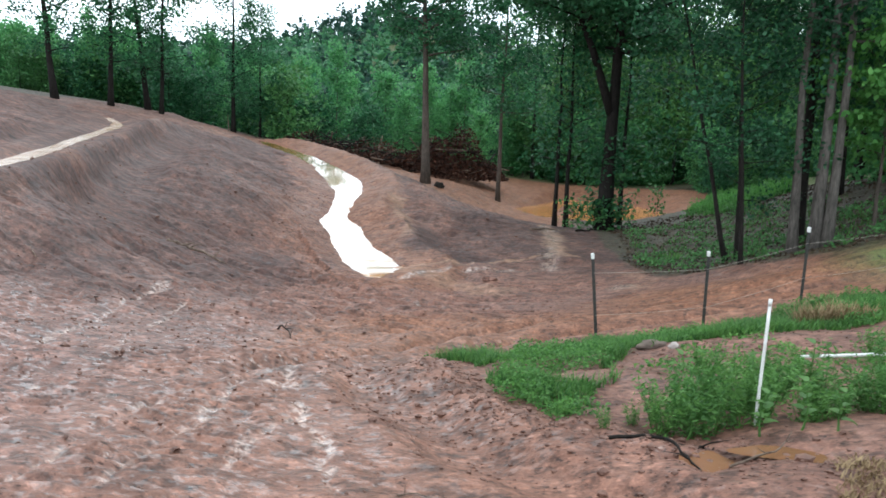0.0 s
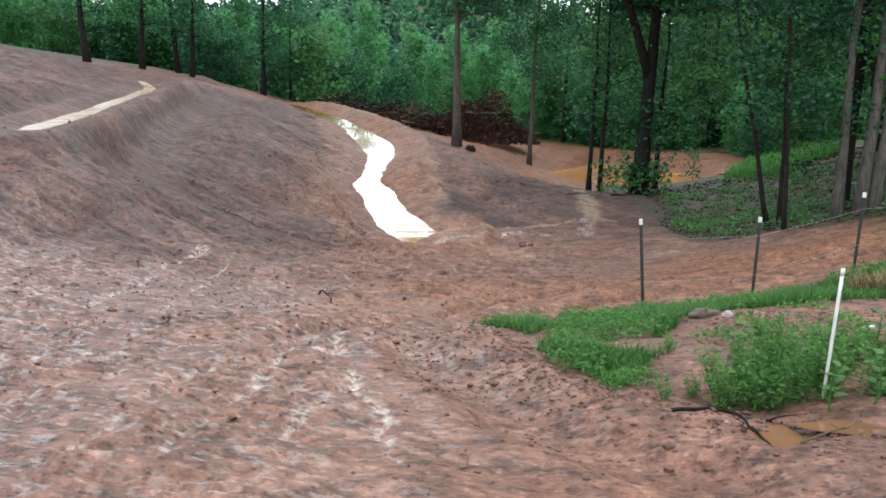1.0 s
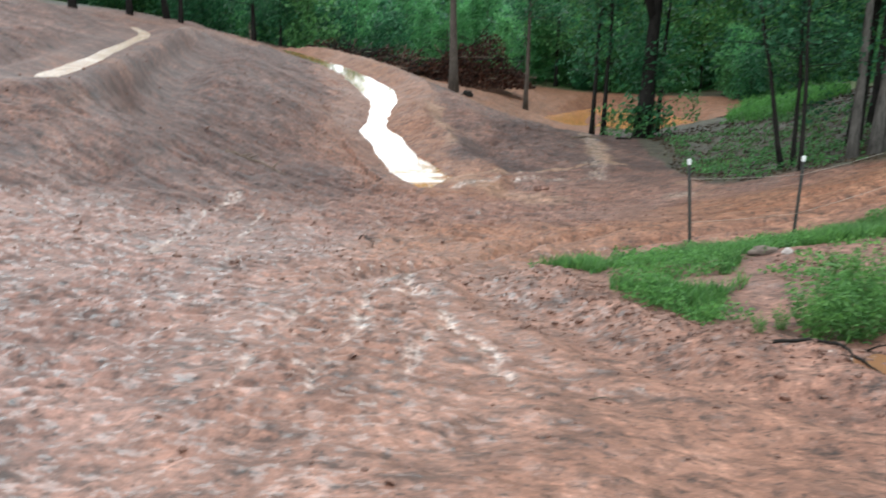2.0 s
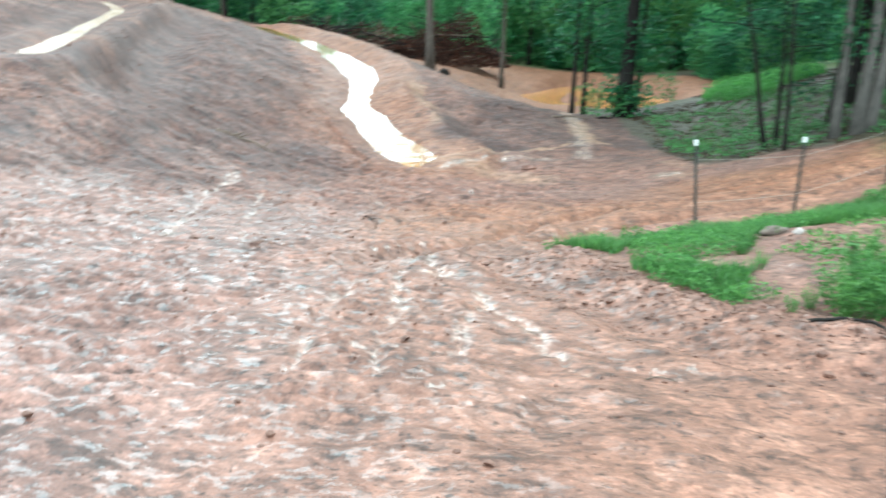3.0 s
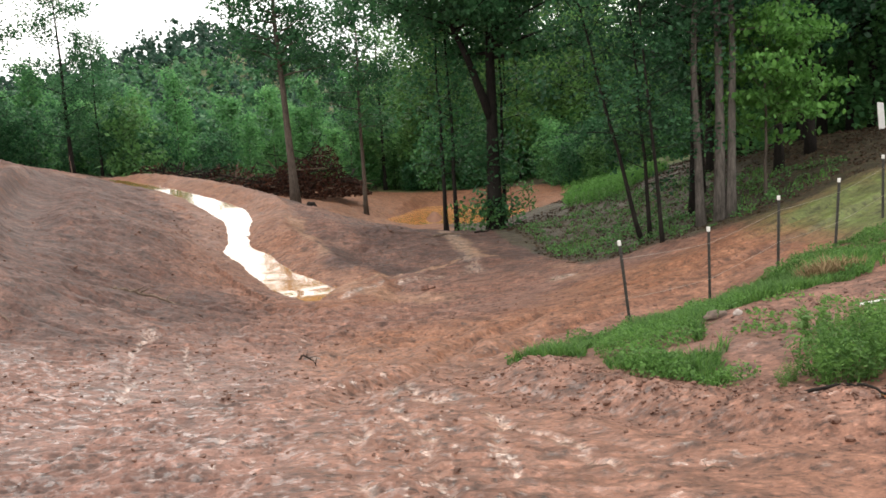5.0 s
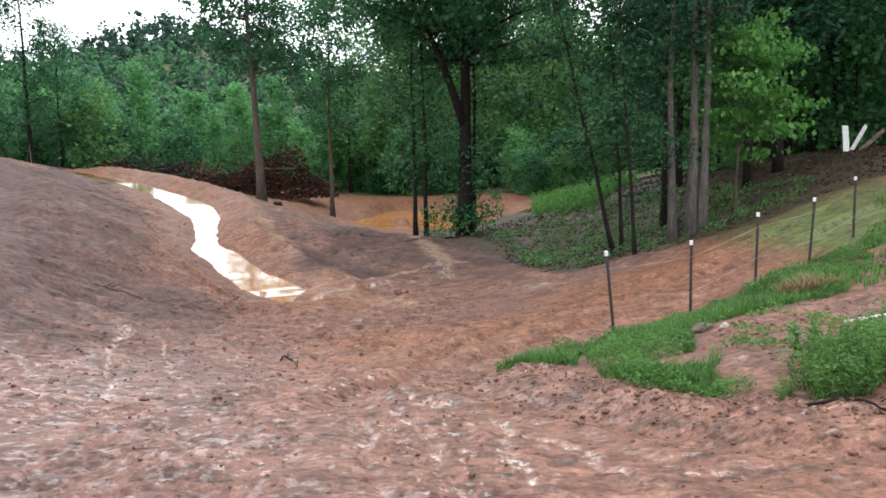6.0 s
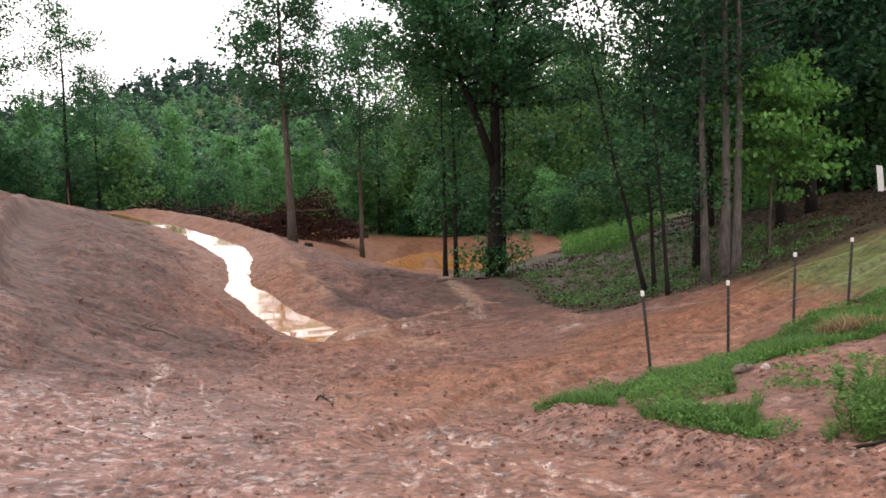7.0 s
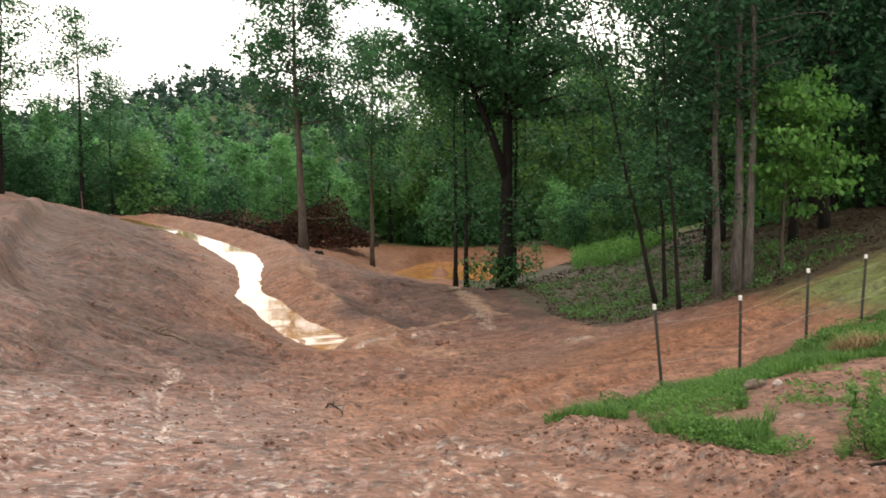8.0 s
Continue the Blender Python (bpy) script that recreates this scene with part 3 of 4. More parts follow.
def build_ground():
    right = steps((0, 9, 0.05, 0.08), (9, 30, 0.10, 0.5), (30, 700, 1, 40))
    left = steps((0, 12, 0.05, 0.09), (12, 30, 0.11, 0.5), (30, 700, 1, 40))
    xs = np.r_[-left[:0:-1], right]
    ys = np.r_[-steps((0, 300, 0.5, 30))[:0:-1], steps((0, 3.5, 0.4, 0.04), (3.5, 14, 0.03, 0.05), (14, 35, 0.06, 0.13), (35, 62, 0.17, 0.4), (62, 1200, 0.6, 50))]
    gx, gy = np.meshgrid(xs, ys)
    x, y = gx.ravel(), gy.ravel()
    z = land(x, y)
    w, h = len(xs), len(ys)
    i = (np.arange(h - 1)[:, None] * w + np.arange(w - 1)[None]).ravel()
    ob = mesh_object("ground", np.stack([x, y, z], -1), np.stack([i, i + 1, i + w + 1, i + w], -1), GROUND)
    wob = fractal(x, y, 2.0, 4)
    clay = smooth(33, 40, y + 1.5 * wob) * smooth(-12, -6, x)
    road, _, _ = along(((13, 16.5), (8, 15), (4.5, 14), (1.5, 13), (1.2, 7), (2.5, 2)), x, y)
    clay = np.maximum(clay, (0.35 + 0.4 * smooth(8, 12, y)) * smooth(2.6, 0.9, road + 0.5 * wob))
    berm = ditch(x, y)[0]
    clay = np.maximum(clay, 0.7 * smooth(2.2, 0.9, berm + 0.4 * wob) * np.where(x > np.interp(y, DITCH_FINE, DITCH_MID), 1.0, 0.35))
    wide = smooth(2.4, 0.8, np.abs(y - 16.5 - 0.12 * (x - 7)) + 0.5 * wob) * smooth(3.0, 6.0, x)
    clay = np.maximum(clay, 0.9 * wide)
    # bench top and lip paler with clay: relief shading put into the colour
    lip, lip_side, _ = along(LAND["terrace"], x, y)
    clay = np.maximum(clay, np.where(lip_side < 0, 0.8 * smooth(1.9, 0.4, lip + 0.3 * wob), 0.8 * smooth(0.45, 0.15, lip + 0.1 * wob)))
    wood_edge = np.interp(x, (-2, 4, 5.5, 6.3, 8.2, 10.1, 12.3, 16, 40), (60, 60, 27, 20.6, 19.4, 18.6, 18.4, 19, 20))
    litter = smooth(-0.5, 0.7, y - wood_edge + 0.5 * wob) * smooth(5.2, 6.2, x + 0.02 * y + 0.3 * wob) * np.where((np.hypot((x - 6.0) / 9.0, (y - 52) / 14.0) < 1.0) & (y > 43), 0, 1)
    litter = np.maximum(litter, smooth(64.5, 67, y + wob))
    litter = np.maximum(litter, smooth(2.6, 3.3, land_rim(x, y) + 0.3 * wob))
    wet = np.zeros(x.shape)
    wx, wy = x + 0.09 * fractal(x, y, 0.6, 4), y + 0.09 * fractal(y + 5.0, x, 0.6, 4)
    for line, half in TRICKLES:
        d, _, _ = along(line, wx, wy)
        wet = np.maximum(wet, smooth(half * 1.6, half * 0.4, np.abs(d + 0.9 * half * fractal(x, y, 0.25, 3)) + 0.03 * fractal(x, y, 0.6, 3)))
    for cx, cy, r in ((5.25, 19.8, 0.35), (3.7, 27.5, 0.4), (0.9, 6.9, 0.13)):
        wet = np.maximum(wet, smooth(1.0, 0.3, np.hypot((x - cx) / (1.5 * r), (y - cy) / r) + 0.6 * fractal(x, y, 0.4, 3)))
    soil = np.maximum(smooth(9.0, 13.5, y + 2 * wob) * smooth(-0.5, -2.5, x + 0.12 * (y - 12) * (y < 20) + 1.2 * wob) * smooth(43, 38, y) * smooth(1.0, 2.2, berm + 0.6 * wob), smooth(22, 25, y + wob) * smooth(36, 32, y + wob) * smooth(-1.0, 0.6, x - 0.0 * y + wob) * smooth(8, 6, x)) * (0.65 + 0.35 * np.clip(fractal(x, y, 1.2, 3), -1, 1))
    pale = np.zeros(x.shape)
    for line, half, most in SILT:
        d, _, _ = along(line, x, y)
        pale = np.maximum(pale, most * smooth(half * 1.5, half * 0.3, d + half * 0.9 * fractal(x, y, half * 2.2, 3)))
    # bench face darkened with the soil colour, in place of its shade
    soil = np.maximum(soil, np.where(lip_side > 0, smooth(0.3, 0.6, lip + 0.1 * wob) * smooth(3.6, 2.2, lip + 0.6 * wob), 0) * smooth(12, 14.5, y))
    yard = smooth(16, 9, y + 1.5 * wob) * smooth(3.2, 1.2, x - 0.1 * y + 0.6 * wob) * smooth(-1, 2, y)
    turf = np.maximum(smooth(8.9, 10.6, x + 0.6 * wob) * smooth(19.3, 17.5, y + wob) * smooth(3, 6, y), np.maximum(smooth(16, 18, x + wob) * smooth(32, 35, y + wob), smooth(64, 70, y + wob)))
    for name, values in (("clay", clay * (1 - litter)), ("litter", litter), ("wet", wet * (1 - litter)), ("silt_and_glare", pale), ("yard", yard), ("soil", np.clip(1.5 * soil, 0, 1)), ("turf", np.clip(turf, 0, 0.95))):
        a = ob.data.attributes.new(name, "FLOAT", "POINT")
        a.data.foreach_set("value", values.astype(np.float32))
    tagged(ob, "wet red clay ground churned by tracks, running to the woods", "ground", kind="structure")
    return ob


def land_rim(x, y):
    """How far a place lies behind the upper edge of the cleared slope."""
    return smooth(-20, -27, x) * 3.5 + smooth(47, 54, y) * smooth(-5, -9, x) * 3.5


build_ground()


def ribbon(name, line, half, mat, lift, label):
    pts = np.asarray(line, float)
    t = np.linspace(0, len(pts) - 1, 140)
    k = np.arange(len(pts))
    c = np.stack([np.interp(t, k, pts[:, i]) for i in range(3)], -1)
    w = np.interp(t, k, half) * 1.35 + 0.12
    d = np.gradient(c[:, :2], axis=0)
    d /= np.linalg.norm(d, axis=1)[:, None]
    n = np.stack([d[:, 1], -d[:, 0]], -1)
    cols = np.linspace(-1, 1, 5)
    v = np.concatenate([np.c_[c[:, :2] + n * (w * s)[:, None], c[:, 2] + lift] for s in cols])
    m = len(t)
    i = (np.arange(4)[:, None] * m + np.arange(m - 1)[None]).ravel()
    ob = mesh_object(name, v, np.stack([i, i + m, i + m + 1, i + 1], -1), mat)
    return tagged(ob, label, "water", kind="structure")


ditch_line = np.stack([DITCH_MID, DITCH_FINE, ditch_level(DITCH_FINE) - 0.08 * smooth(21.1, 20.3, DITCH_FINE)], -1)[7:-10]
ribbon("water_stream", ditch_line, DITCH_HALF[7:-10], STREAM, 0.0, "muddy runoff water lying in a curved clay ditch")
ribbon("water_upper_rut", UPPER_LINE, UPPER_HALF, TRACK_WATER, 0.0, "thin muddy water in the upper track's rut")
ang = np.linspace(0, 2 * np.pi, 49)[:-1]
pond_v = np.r_[[[6.3, 52.0, POND_LEVEL]], np.stack([6.3 + 5.9 * np.cos(ang), 52.0 + 9.6 * np.sin(ang), np.full(48, POND_LEVEL)], -1)]
tagged(mesh_object("water_pond", pond_v, np.stack([np.zeros(48, int), 1 + np.arange(48), 1 + (np.arange(48) + 1) % 48], -1), POND), "orange muddy pond held behind a clay bank", "pond", kind="structure")


# ---- trees ----
def wander(rng, a, b, k, amount):
    t = np.linspace(0, 1, k)[:, None]
    p = np.asarray(a, float) * (1 - t) + np.asarray(b, float) * t
    off = np.cumsum(rng.normal(0, amount, (k, 3)), 0) * np.sin(np.pi * np.clip(t, 0, 1)) ** 0.5
    off[:, 2] *= 0.3
    return p + off


def grow(name, base, height, radius, seed, leaf_mat, bark, label, category="tree", crown_from=0.3, spread=2.2, limbs=26, clumps=4, leaves=26, leaf=0.22, lean=(0, 0), fork=None, droop=0.3, group="", low=0, clump_r=0.45, cone=0.0, layer=0.8):
    """A tree on its own origin: trunk with limbs in one mesh, crown of many small leaves in another."""
    rng = np.random.RandomState(seed)
    root = holder(name, base, label, category, group)
    wood = Tubes(6)
    top = np.array([lean[0], lean[1], height])
    n = 12
    trunk = wander(rng, (0, 0, -0.35), top, n, 0.012 + height * 0.0016)
    t = np.linspace(0, 1, n)
    flare = 1 + 0.5 * np.exp(-t * 14)
    wood.add(trunk, radius * (1 - 0.86 * t) * flare, 9)
    stems = [(trunk, radius, crown_from)]
    if fork:
        at, to, fr = fork
        s = np.array([np.interp(at, t, trunk[:, k]) for k in range(3)])
        branch = wander(rng, s, s + np.asarray(to, float), 8, 0.06)
        wood.add(branch, fr * (1 - 0.8 * np.linspace(0, 1, 8)), 7)
        stems.append((branch, fr, 0.5))
    centres = []
    for stem, r0, start in stems:
        k = limbs if stem is trunk else limbs // 2
        for i in range(k):
            u = start + (0.98 - start) * (i + rng.uniform(0, 0.9)) / k
            tt = np.linspace(0, 1, len(stem))
            s = np.array([np.interp(u, tt, stem[:, q]) for q in range(3)])
            yaw = i * 2.4 + rng.uniform(-0.5, 0.5)
            v = (u - start) / (1 - start)
            shape = (1 - v) ** 0.8 * cone + (1 - cone) * (0.45 + 0.55 * math.sin(math.pi * min(1, 0.15 + v * 0.85)))
            reach = spread * shape * rng.uniform(0.65, 1.15) + 0.15
            rise = reach * rng.uniform(0.05, 0.9) * (0.4 + v)
            tip = s + [math.cos(yaw) * reach, math.sin(yaw) * reach, rise]
            limb = wander(rng, s, tip, 5, 0.04 * reach)
            wood.add(limb, max(0.012, r0 * 0.26 * (1.1 - v)) * np.linspace(1, 0.25, 5), 5)
            for c in range(clumps):
                f = rng.uniform(0.35, 1.05)
                p = limb[0] * (1 - f) + limb[-1] * f + rng.normal(0, clump_r * 0.6, 3)
                centres.append(p)
    for i in range(low):
        u, yaw = rng.uniform(0.03, 0.3), rng.uniform(0, 6.28)
        centres.append([math.cos(yaw) * 0.35, math.sin(yaw) * 0.35, height * u])
    centres = np.array(centres)
    pts = np.repeat(centres, leaves, 0) + rng.normal(0, clump_r, (len(centres) * leaves, 3)) * [1, 1, layer]
    wood.make("trunk", bark, root)
    v, f = leaf_cards(rng, pts, leaf, droop)
    mesh_object("crown", v, f, leaf_mat, root, False)
    return root


def placed(proto, x, y, scale=1.0, turn=0.0, sink=0.0):
    return copy_thing(proto, Matrix.LocRotScale((x, y, at_ground(x, y) - sink), Euler((0, 0, turn)), (scale,) * 3))


def ground_at(x, y):
    return (x, y, at_ground(x, y))


# the big forked oak by the pond
grow("oak_tree", ground_at(5.8, 32.3), 15.5, 0.31, 3, OAK_LEAF, DARK_BARK, "large dark-barked forked tree standing by the pond", crown_from=0.46, spread=5.0, limbs=40, clumps=5, leaves=115, leaf=0.20, lean=(0.3, 0.5), fork=(0.30, (-2.0, 0.2, 6.2), 0.2), low=9, clump_r=0.42, layer=0.6)
# leafy shoots round its foot
for k, (x, y, h) in enumerate(((6.5, 32.0, 2.3), (5.35, 31.9, 1.0), (9.2, 41.5, 1.5), (4.6, 33.1, 0.9))):
    grow("sapling", ground_at(x, y), h, 0.02, 70 + k, MID_LEAF, DARK_BARK, "leafy green sapling growing beside the dark trunks", "sapling", crown_from=0.15, spread=0.42, limbs=9, clumps=3, leaves=9, leaf=0.15, group="saplings by the pond", clump_r=0.14)
# slim trunks beside it
for k, (x, y, h) in enumerate(((3.9, 33.5, 9.5), (4.35, 33.4, 10.5), (6.6, 34.5, 11))):
    grow("slim_tree", ground_at(x, y), h, 0.10, 20 + k, OAK_LEAF, DARK_BARK, "slim dark tree with sparse leaves beside the forked tree", crown_from=0.27, spread=1.6, limbs=26, clumps=3, leaves=26, leaf=0.17, group="slim trees by the pond", clump_r=0.35)
# the lone tall tree on the ditch's bank
grow("tall_tree", ground_at(-3.2, 45.2), 15.5, 0.24, 5, OAK_LEAF, BARK, "tall lone tree with a bare lower trunk on the clay bank", crown_from=0.45, spread=3.2, limbs=34, clumps=4, leaves=95, leaf=0.22, lean=(-0.35, 0), clump_r=0.45, layer=0.65)
grow("tall_tree", ground_at(0.7, 50.0), 14, 0.14, 6, OAK_LEAF, BARK, "thin tree with a bare trunk behind the clay bank", crown_from=0.4, spread=2.6, limbs=34, clumps=5, leaves=40, leaf=0.21, clump_r=0.36)
# the trees at the wood's edge behind the fence
EDGE = ((10.0, 20.6, 12.5, 0.15, 0.42, (-0.2, 0.3), PALE_BARK), (9.55, 20.8, 12, 0.115, 0.42, (-0.1, 0), PALE_BARK), (10.22, 20.45, 12, 0.125, 0.42, (-0.05, 0.2), PALE_BARK), (8.15, 20.0, 8.5, 0.055, 0.3, (-0.5, 0), DARK_BARK), (8.2, 21.5, 10, 0.065, 0.3, (-2.4, 0.3), DARK_BARK), (8.45, 21.7, 9, 0.06, 0.2, (-0.4, 0.4), DARK_BARK))
for k, (x, y, h, r, cf, lean, bark) in enumerate(EDGE):
    grow("edge_tree", ground_at(x, y), h, r, 40 + k, SHADE_LEAF, bark, "slender grey-barked tree at the edge of the wood", crown_from=cf, spread=1.9, limbs=26, clumps=4, leaves=34, leaf=0.125, lean=lean, group="trees at the wood's edge", clump_r=0.27)
# bright layered tree
grow("dogwood_tree", ground_at(11.5, 21.0), 4.6, 0.055, 60, BRIGHT_LEAF, BARK, "small tree with bright green layered leaves before dark woods", crown_from=0.42, spread=1.6, limbs=22, clumps=8, leaves=30, leaf=0.16, clump_r=0.27, droop=0.7, layer=0.26)

# ---- woods: shared trees set about the place ----
rng = np.random.RandomState(5)
proto_wood = [grow("woodland_tree", ground_at(13.5 + 2.5 * k, 24 + 3 * k), 13 + k, 0.13 + 0.02 * k, 80 + k, SHADE_LEAF, DARK_BARK, "dark-trunked tree within the shaded wood", crown_from=0.28, spread=2.7, limbs=30, clumps=4, leaves=26, leaf=0.24, group="woodland trees", clump_r=0.38) for k in range(3)]
spots = []
for _ in range(900):
    x, y = rng.uniform(9, 44), rng.uniform(22, 62)
    if x < 0.43 * y or y < 22 or (abs(x - 0.70 * y) < 1.5 and y < 27) or np.hypot((x - 6.2) / 8.0, (y - 50.6) / 14.5) < 1.0 or np.hypot(x - 12, y - 21) < 2.2:
        continue
    if all((x - a) ** 2 + (y - b) ** 2 > 6.0 for a, b in spots):
        spots.append((x, y))
for k, (x, y) in enumerate(spots[:95]):
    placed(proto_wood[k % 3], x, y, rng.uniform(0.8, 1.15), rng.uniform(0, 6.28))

proto_shrub = [grow("shrub", ground_at(9 + 2.2 * k, 66 + k), 3.4 + 0.5 * k, 0.05, 100 + k, (OAK_LEAF, MID_LEAF, YOUNG_LEAF)[k], DARK_BARK, "dense green undergrowth shrub", "shrub", crown_from=0.05, spread=1.5, limbs=24, clumps=4, leaves=20, leaf=0.24, group="undergrowth shrubs", clump_r=0.30) for k in range(3)]
for k in range(95):
    x, y = rng.uniform(3.5, 40), rng.uniform(65.5, 72)
    if k > 55:
        y = rng.uniform(24, 56)
        x = rng.uniform(0.46 * y, 0.46 * y + 20)
    if np.hypot((x - 6.3) / 7.0, (y - 52.0) / 12.5) > 1.0 and not (abs(x - 0.70 * y) < 2.0 and y < 28):
        placed(proto_shrub[k % 3], x, y, rng.uniform(0.55, 1.2), rng.uniform(0, 6.28))

for k in range(16):
    x, y = rng.uniform(14.5, 23), rng.uniform(47, 62)
    placed(proto_shrub[k % 3], x, y, rng.uniform(0.5, 1.0), rng.uniform(0, 6.28))
proto_back = [grow("background_tree", ground_at(6 + 7 * k, 69 + 3 * k), 13 + 1.5 * k, 0.13, 90 + k, (BACK_LEAF, MID_LEAF, BACK_LEAF)[k], DARK_BARK, "tall yellow-green tree behind the pond", crown_from=0.16, spread=2.6, limbs=36, clumps=4, leaves=26, leaf=0.27, group="trees behind the pond", clump_r=0.42) for k in range(3)]
for k in range(44):
    y = rng.uniform(67, 90)
    x = rng.uniform(0.02 * y, 0.62 * y)
    placed(proto_back[k % 3], x, y, rng.uniform(0.75, 1.2), rng.uniform(0, 6.28))

proto_young = [grow("young_tree", ground_at(-9 + 3 * k, 62 + 2 * k), 6.5 + k, 0.06, 120 + k, YOUNG_LEAF, BARK, "young bright green tree in regrown woodland", crown_from=0.08, spread=1.7, limbs=34, clumps=4, leaves=18, leaf=0.27, group="young trees", clump_r=0.27, cone=0.7) for k in range(4)]
for k in range(150):
    y = 60 + 45 * rng.uniform(0, 1) ** 1.4
    x = rng.uniform(-0.75 * y, 0.42 * y)
    if (x < -10 and y < 62) or (x > -1 and y < 66.5):
        continue
    placed(proto_young[k % 4], x, y, rng.uniform(0.5, 0.98), rng.uniform(0, 6.28))

# the row of trees behind the left slope
proto_left = [grow("roadside_tree", ground_at(-24.8 + 2 * k, 44.3 + 2.5 * k), 14.5 - k, 0.19 - 0.03 * k, 140 + k, OAK_LEAF, DARK_BARK, "tall open-crowned tree behind the cleared slope", crown_from=0.2, spread=2.3, limbs=30, clumps=4, leaves=46, leaf=0.2, group="trees behind the slope", clump_r=0.38, lean=(-1.6 if k == 0 else 0.2, 0)) for k in range(3)]
for k, (x, y, s) in enumerate(((-22.0, 50, 0.95), (-17.3, 52.5, 0.9), (-16.0, 54, 0.7), (-35, 46, 1.1))):
    placed(proto_left[k % 3], x, y, s, rng.uniform(0, 6.28))
for k in range(46):
    x = rng.uniform(-45, -7)
    y = 54 + rng.uniform(0, 9) + (3 if x > -14 else 0)
    placed(proto_shrub[k % 3], x, y, rng.uniform(0.75, 1.2), rng.uniform(0, 6.28))


# ---- distant woods on the hill ----
def far_woods():
    rng = np.random.RandomState(9)
    k = 7400
    y = 74 + 330 * rng.uniform(0, 1, k) ** 1.25
    x = rng.uniform(-0.85, 0.72, k) * y - 6
    h = rng.uniform(3.5, 7.5, k) * (1 + 0.9 * smooth(150, 290, y))
    z = land(x, y)
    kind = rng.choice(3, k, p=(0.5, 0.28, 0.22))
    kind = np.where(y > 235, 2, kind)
    parts = {0: ([], []), 1: ([], []), 2: ([], [])}
    for i in range(k):
        n = int(np.clip(8500 / y[i], 26, 96))
        c = max(4, n // 9)
        t = rng.uniform(0.08, 0.95, c)
        r = h[i] * 0.27 * np.clip(1.2 - t, 0.12, 1) ** 0.7 * rng.uniform(0.4, 1, c)
        a = rng.uniform(0, 6.28, c)
        hub = np.stack([x[i] + r * np.cos(a), y[i] + r * np.sin(a), z[i] + h[i] * t], -1)
        pts = hub[rng.randint(0, c, n)] + rng.normal(0, h[i] * 0.055, (n, 3))
        parts[kind[i]][0].append(pts)
        parts[kind[i]][1].append(np.full(n, 0.38 + y[i] * 0.0036))
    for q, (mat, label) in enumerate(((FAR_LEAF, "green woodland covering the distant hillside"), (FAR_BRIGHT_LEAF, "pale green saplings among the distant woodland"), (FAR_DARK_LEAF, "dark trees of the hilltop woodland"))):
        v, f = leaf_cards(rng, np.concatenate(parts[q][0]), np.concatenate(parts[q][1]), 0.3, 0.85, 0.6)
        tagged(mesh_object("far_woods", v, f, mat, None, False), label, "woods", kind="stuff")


far_woods()


# ---- fence ----
def fence():
    rng = np.random.RandomState(2)
    root = holder("wire_fence", ground_at(4.04, 10.6), "wire fence of dark steel posts with white tips", "fence")
    tops = []
    ox, oy, oz = root.location
    for x, y, tilt, h in ((4.04, 10.6, -0.10, 1.30), (5.57, 11.4, 0.0, 1.24), (7.13, 12.25, 0.02, 1.18), (8.72, 13.2, 0.06, 1.22), (10.3, 14.2, 0.0, 1.2)):
        g = at_ground(x, y) - oz
        bm = bmesh.new()
        # a T section: flange and web, with studs
        for w, d, cx, cy in ((0.042, 0.010, 0, 0), (0.010, 0.040, 0, 0.022)):
            r = bmesh.ops.create_cube(bm, size=1.0)
            bmesh.ops.scale(bm, vec=(w, d, h + 0.25), verts=r["verts"])
            bmesh.ops.translate(bm, vec=(cx, cy, h / 2 - 0.125), verts=r["verts"])
        for s in range(14):
            r = bmesh.ops.create_cube(bm, size=1.0)
            bmesh.ops.scale(bm, vec=(0.014, 0.016, 0.022), verts=r["verts"])
            bmesh.ops.translate(bm, vec=(0, -0.011, 0.12 + s * 0.075), verts=r["verts"])
        me = bpy.data.meshes.new("post")
        bm.to_mesh(me)
        bm.free()
        me.materials.append(STEEL)
        post = new("post", me)
        post.parent = root
        post.matrix_basis = pose(x - ox, y - oy, g, 0, math.degrees(tilt), 0)
        cap = bmesh.new()
        r = bmesh.ops.create_cube(cap, size=1.0)
        bmesh.ops.scale(cap, vec=(0.044, 0.046, 0.075), verts=r["verts"])
        bmesh.ops.translate(cap, vec=(0, 0.012, h - 0.034), verts=r["verts"])
        bmesh.ops.bevel(cap, geom=cap.edges[:], offset=0.006, segments=1, affect="EDGES")
        cm = bpy.data.meshes.new("tip")
        cap.to_mesh(cm)
        cap.free()
        cm.materials.append(WHITE)
        tip = new("tip", cm)
        tip.parent = post
        tagged(tip, "white painted tip")
        tops.append((x - ox + tilt * h, y - oy, g, h, tilt))
    for k in range(len(tops) - 1):
        for frac in (0.80, 0.36):
            a, b = tops[k], tops[k + 1]
            pa = np.array([a[0] - a[4] * a[3] * (1 - frac), a[1] - 0.02, a[2] + a[3] * frac])
            pb = np.array([b[0] - b[4] * b[3] * (1 - frac), b[1] - 0.02, b[2] + b[3] * frac])
            t = np.linspace(0, 1, 9)[:, None]
            p = pa * (1 - t) + pb * t
            p[:, 2] -= 0.014 * np.sin(np.pi * t[:, 0])
            Tubes(5).add(p, np.full(9, 0.0024)).make("wire", WIRE, root)


fence()


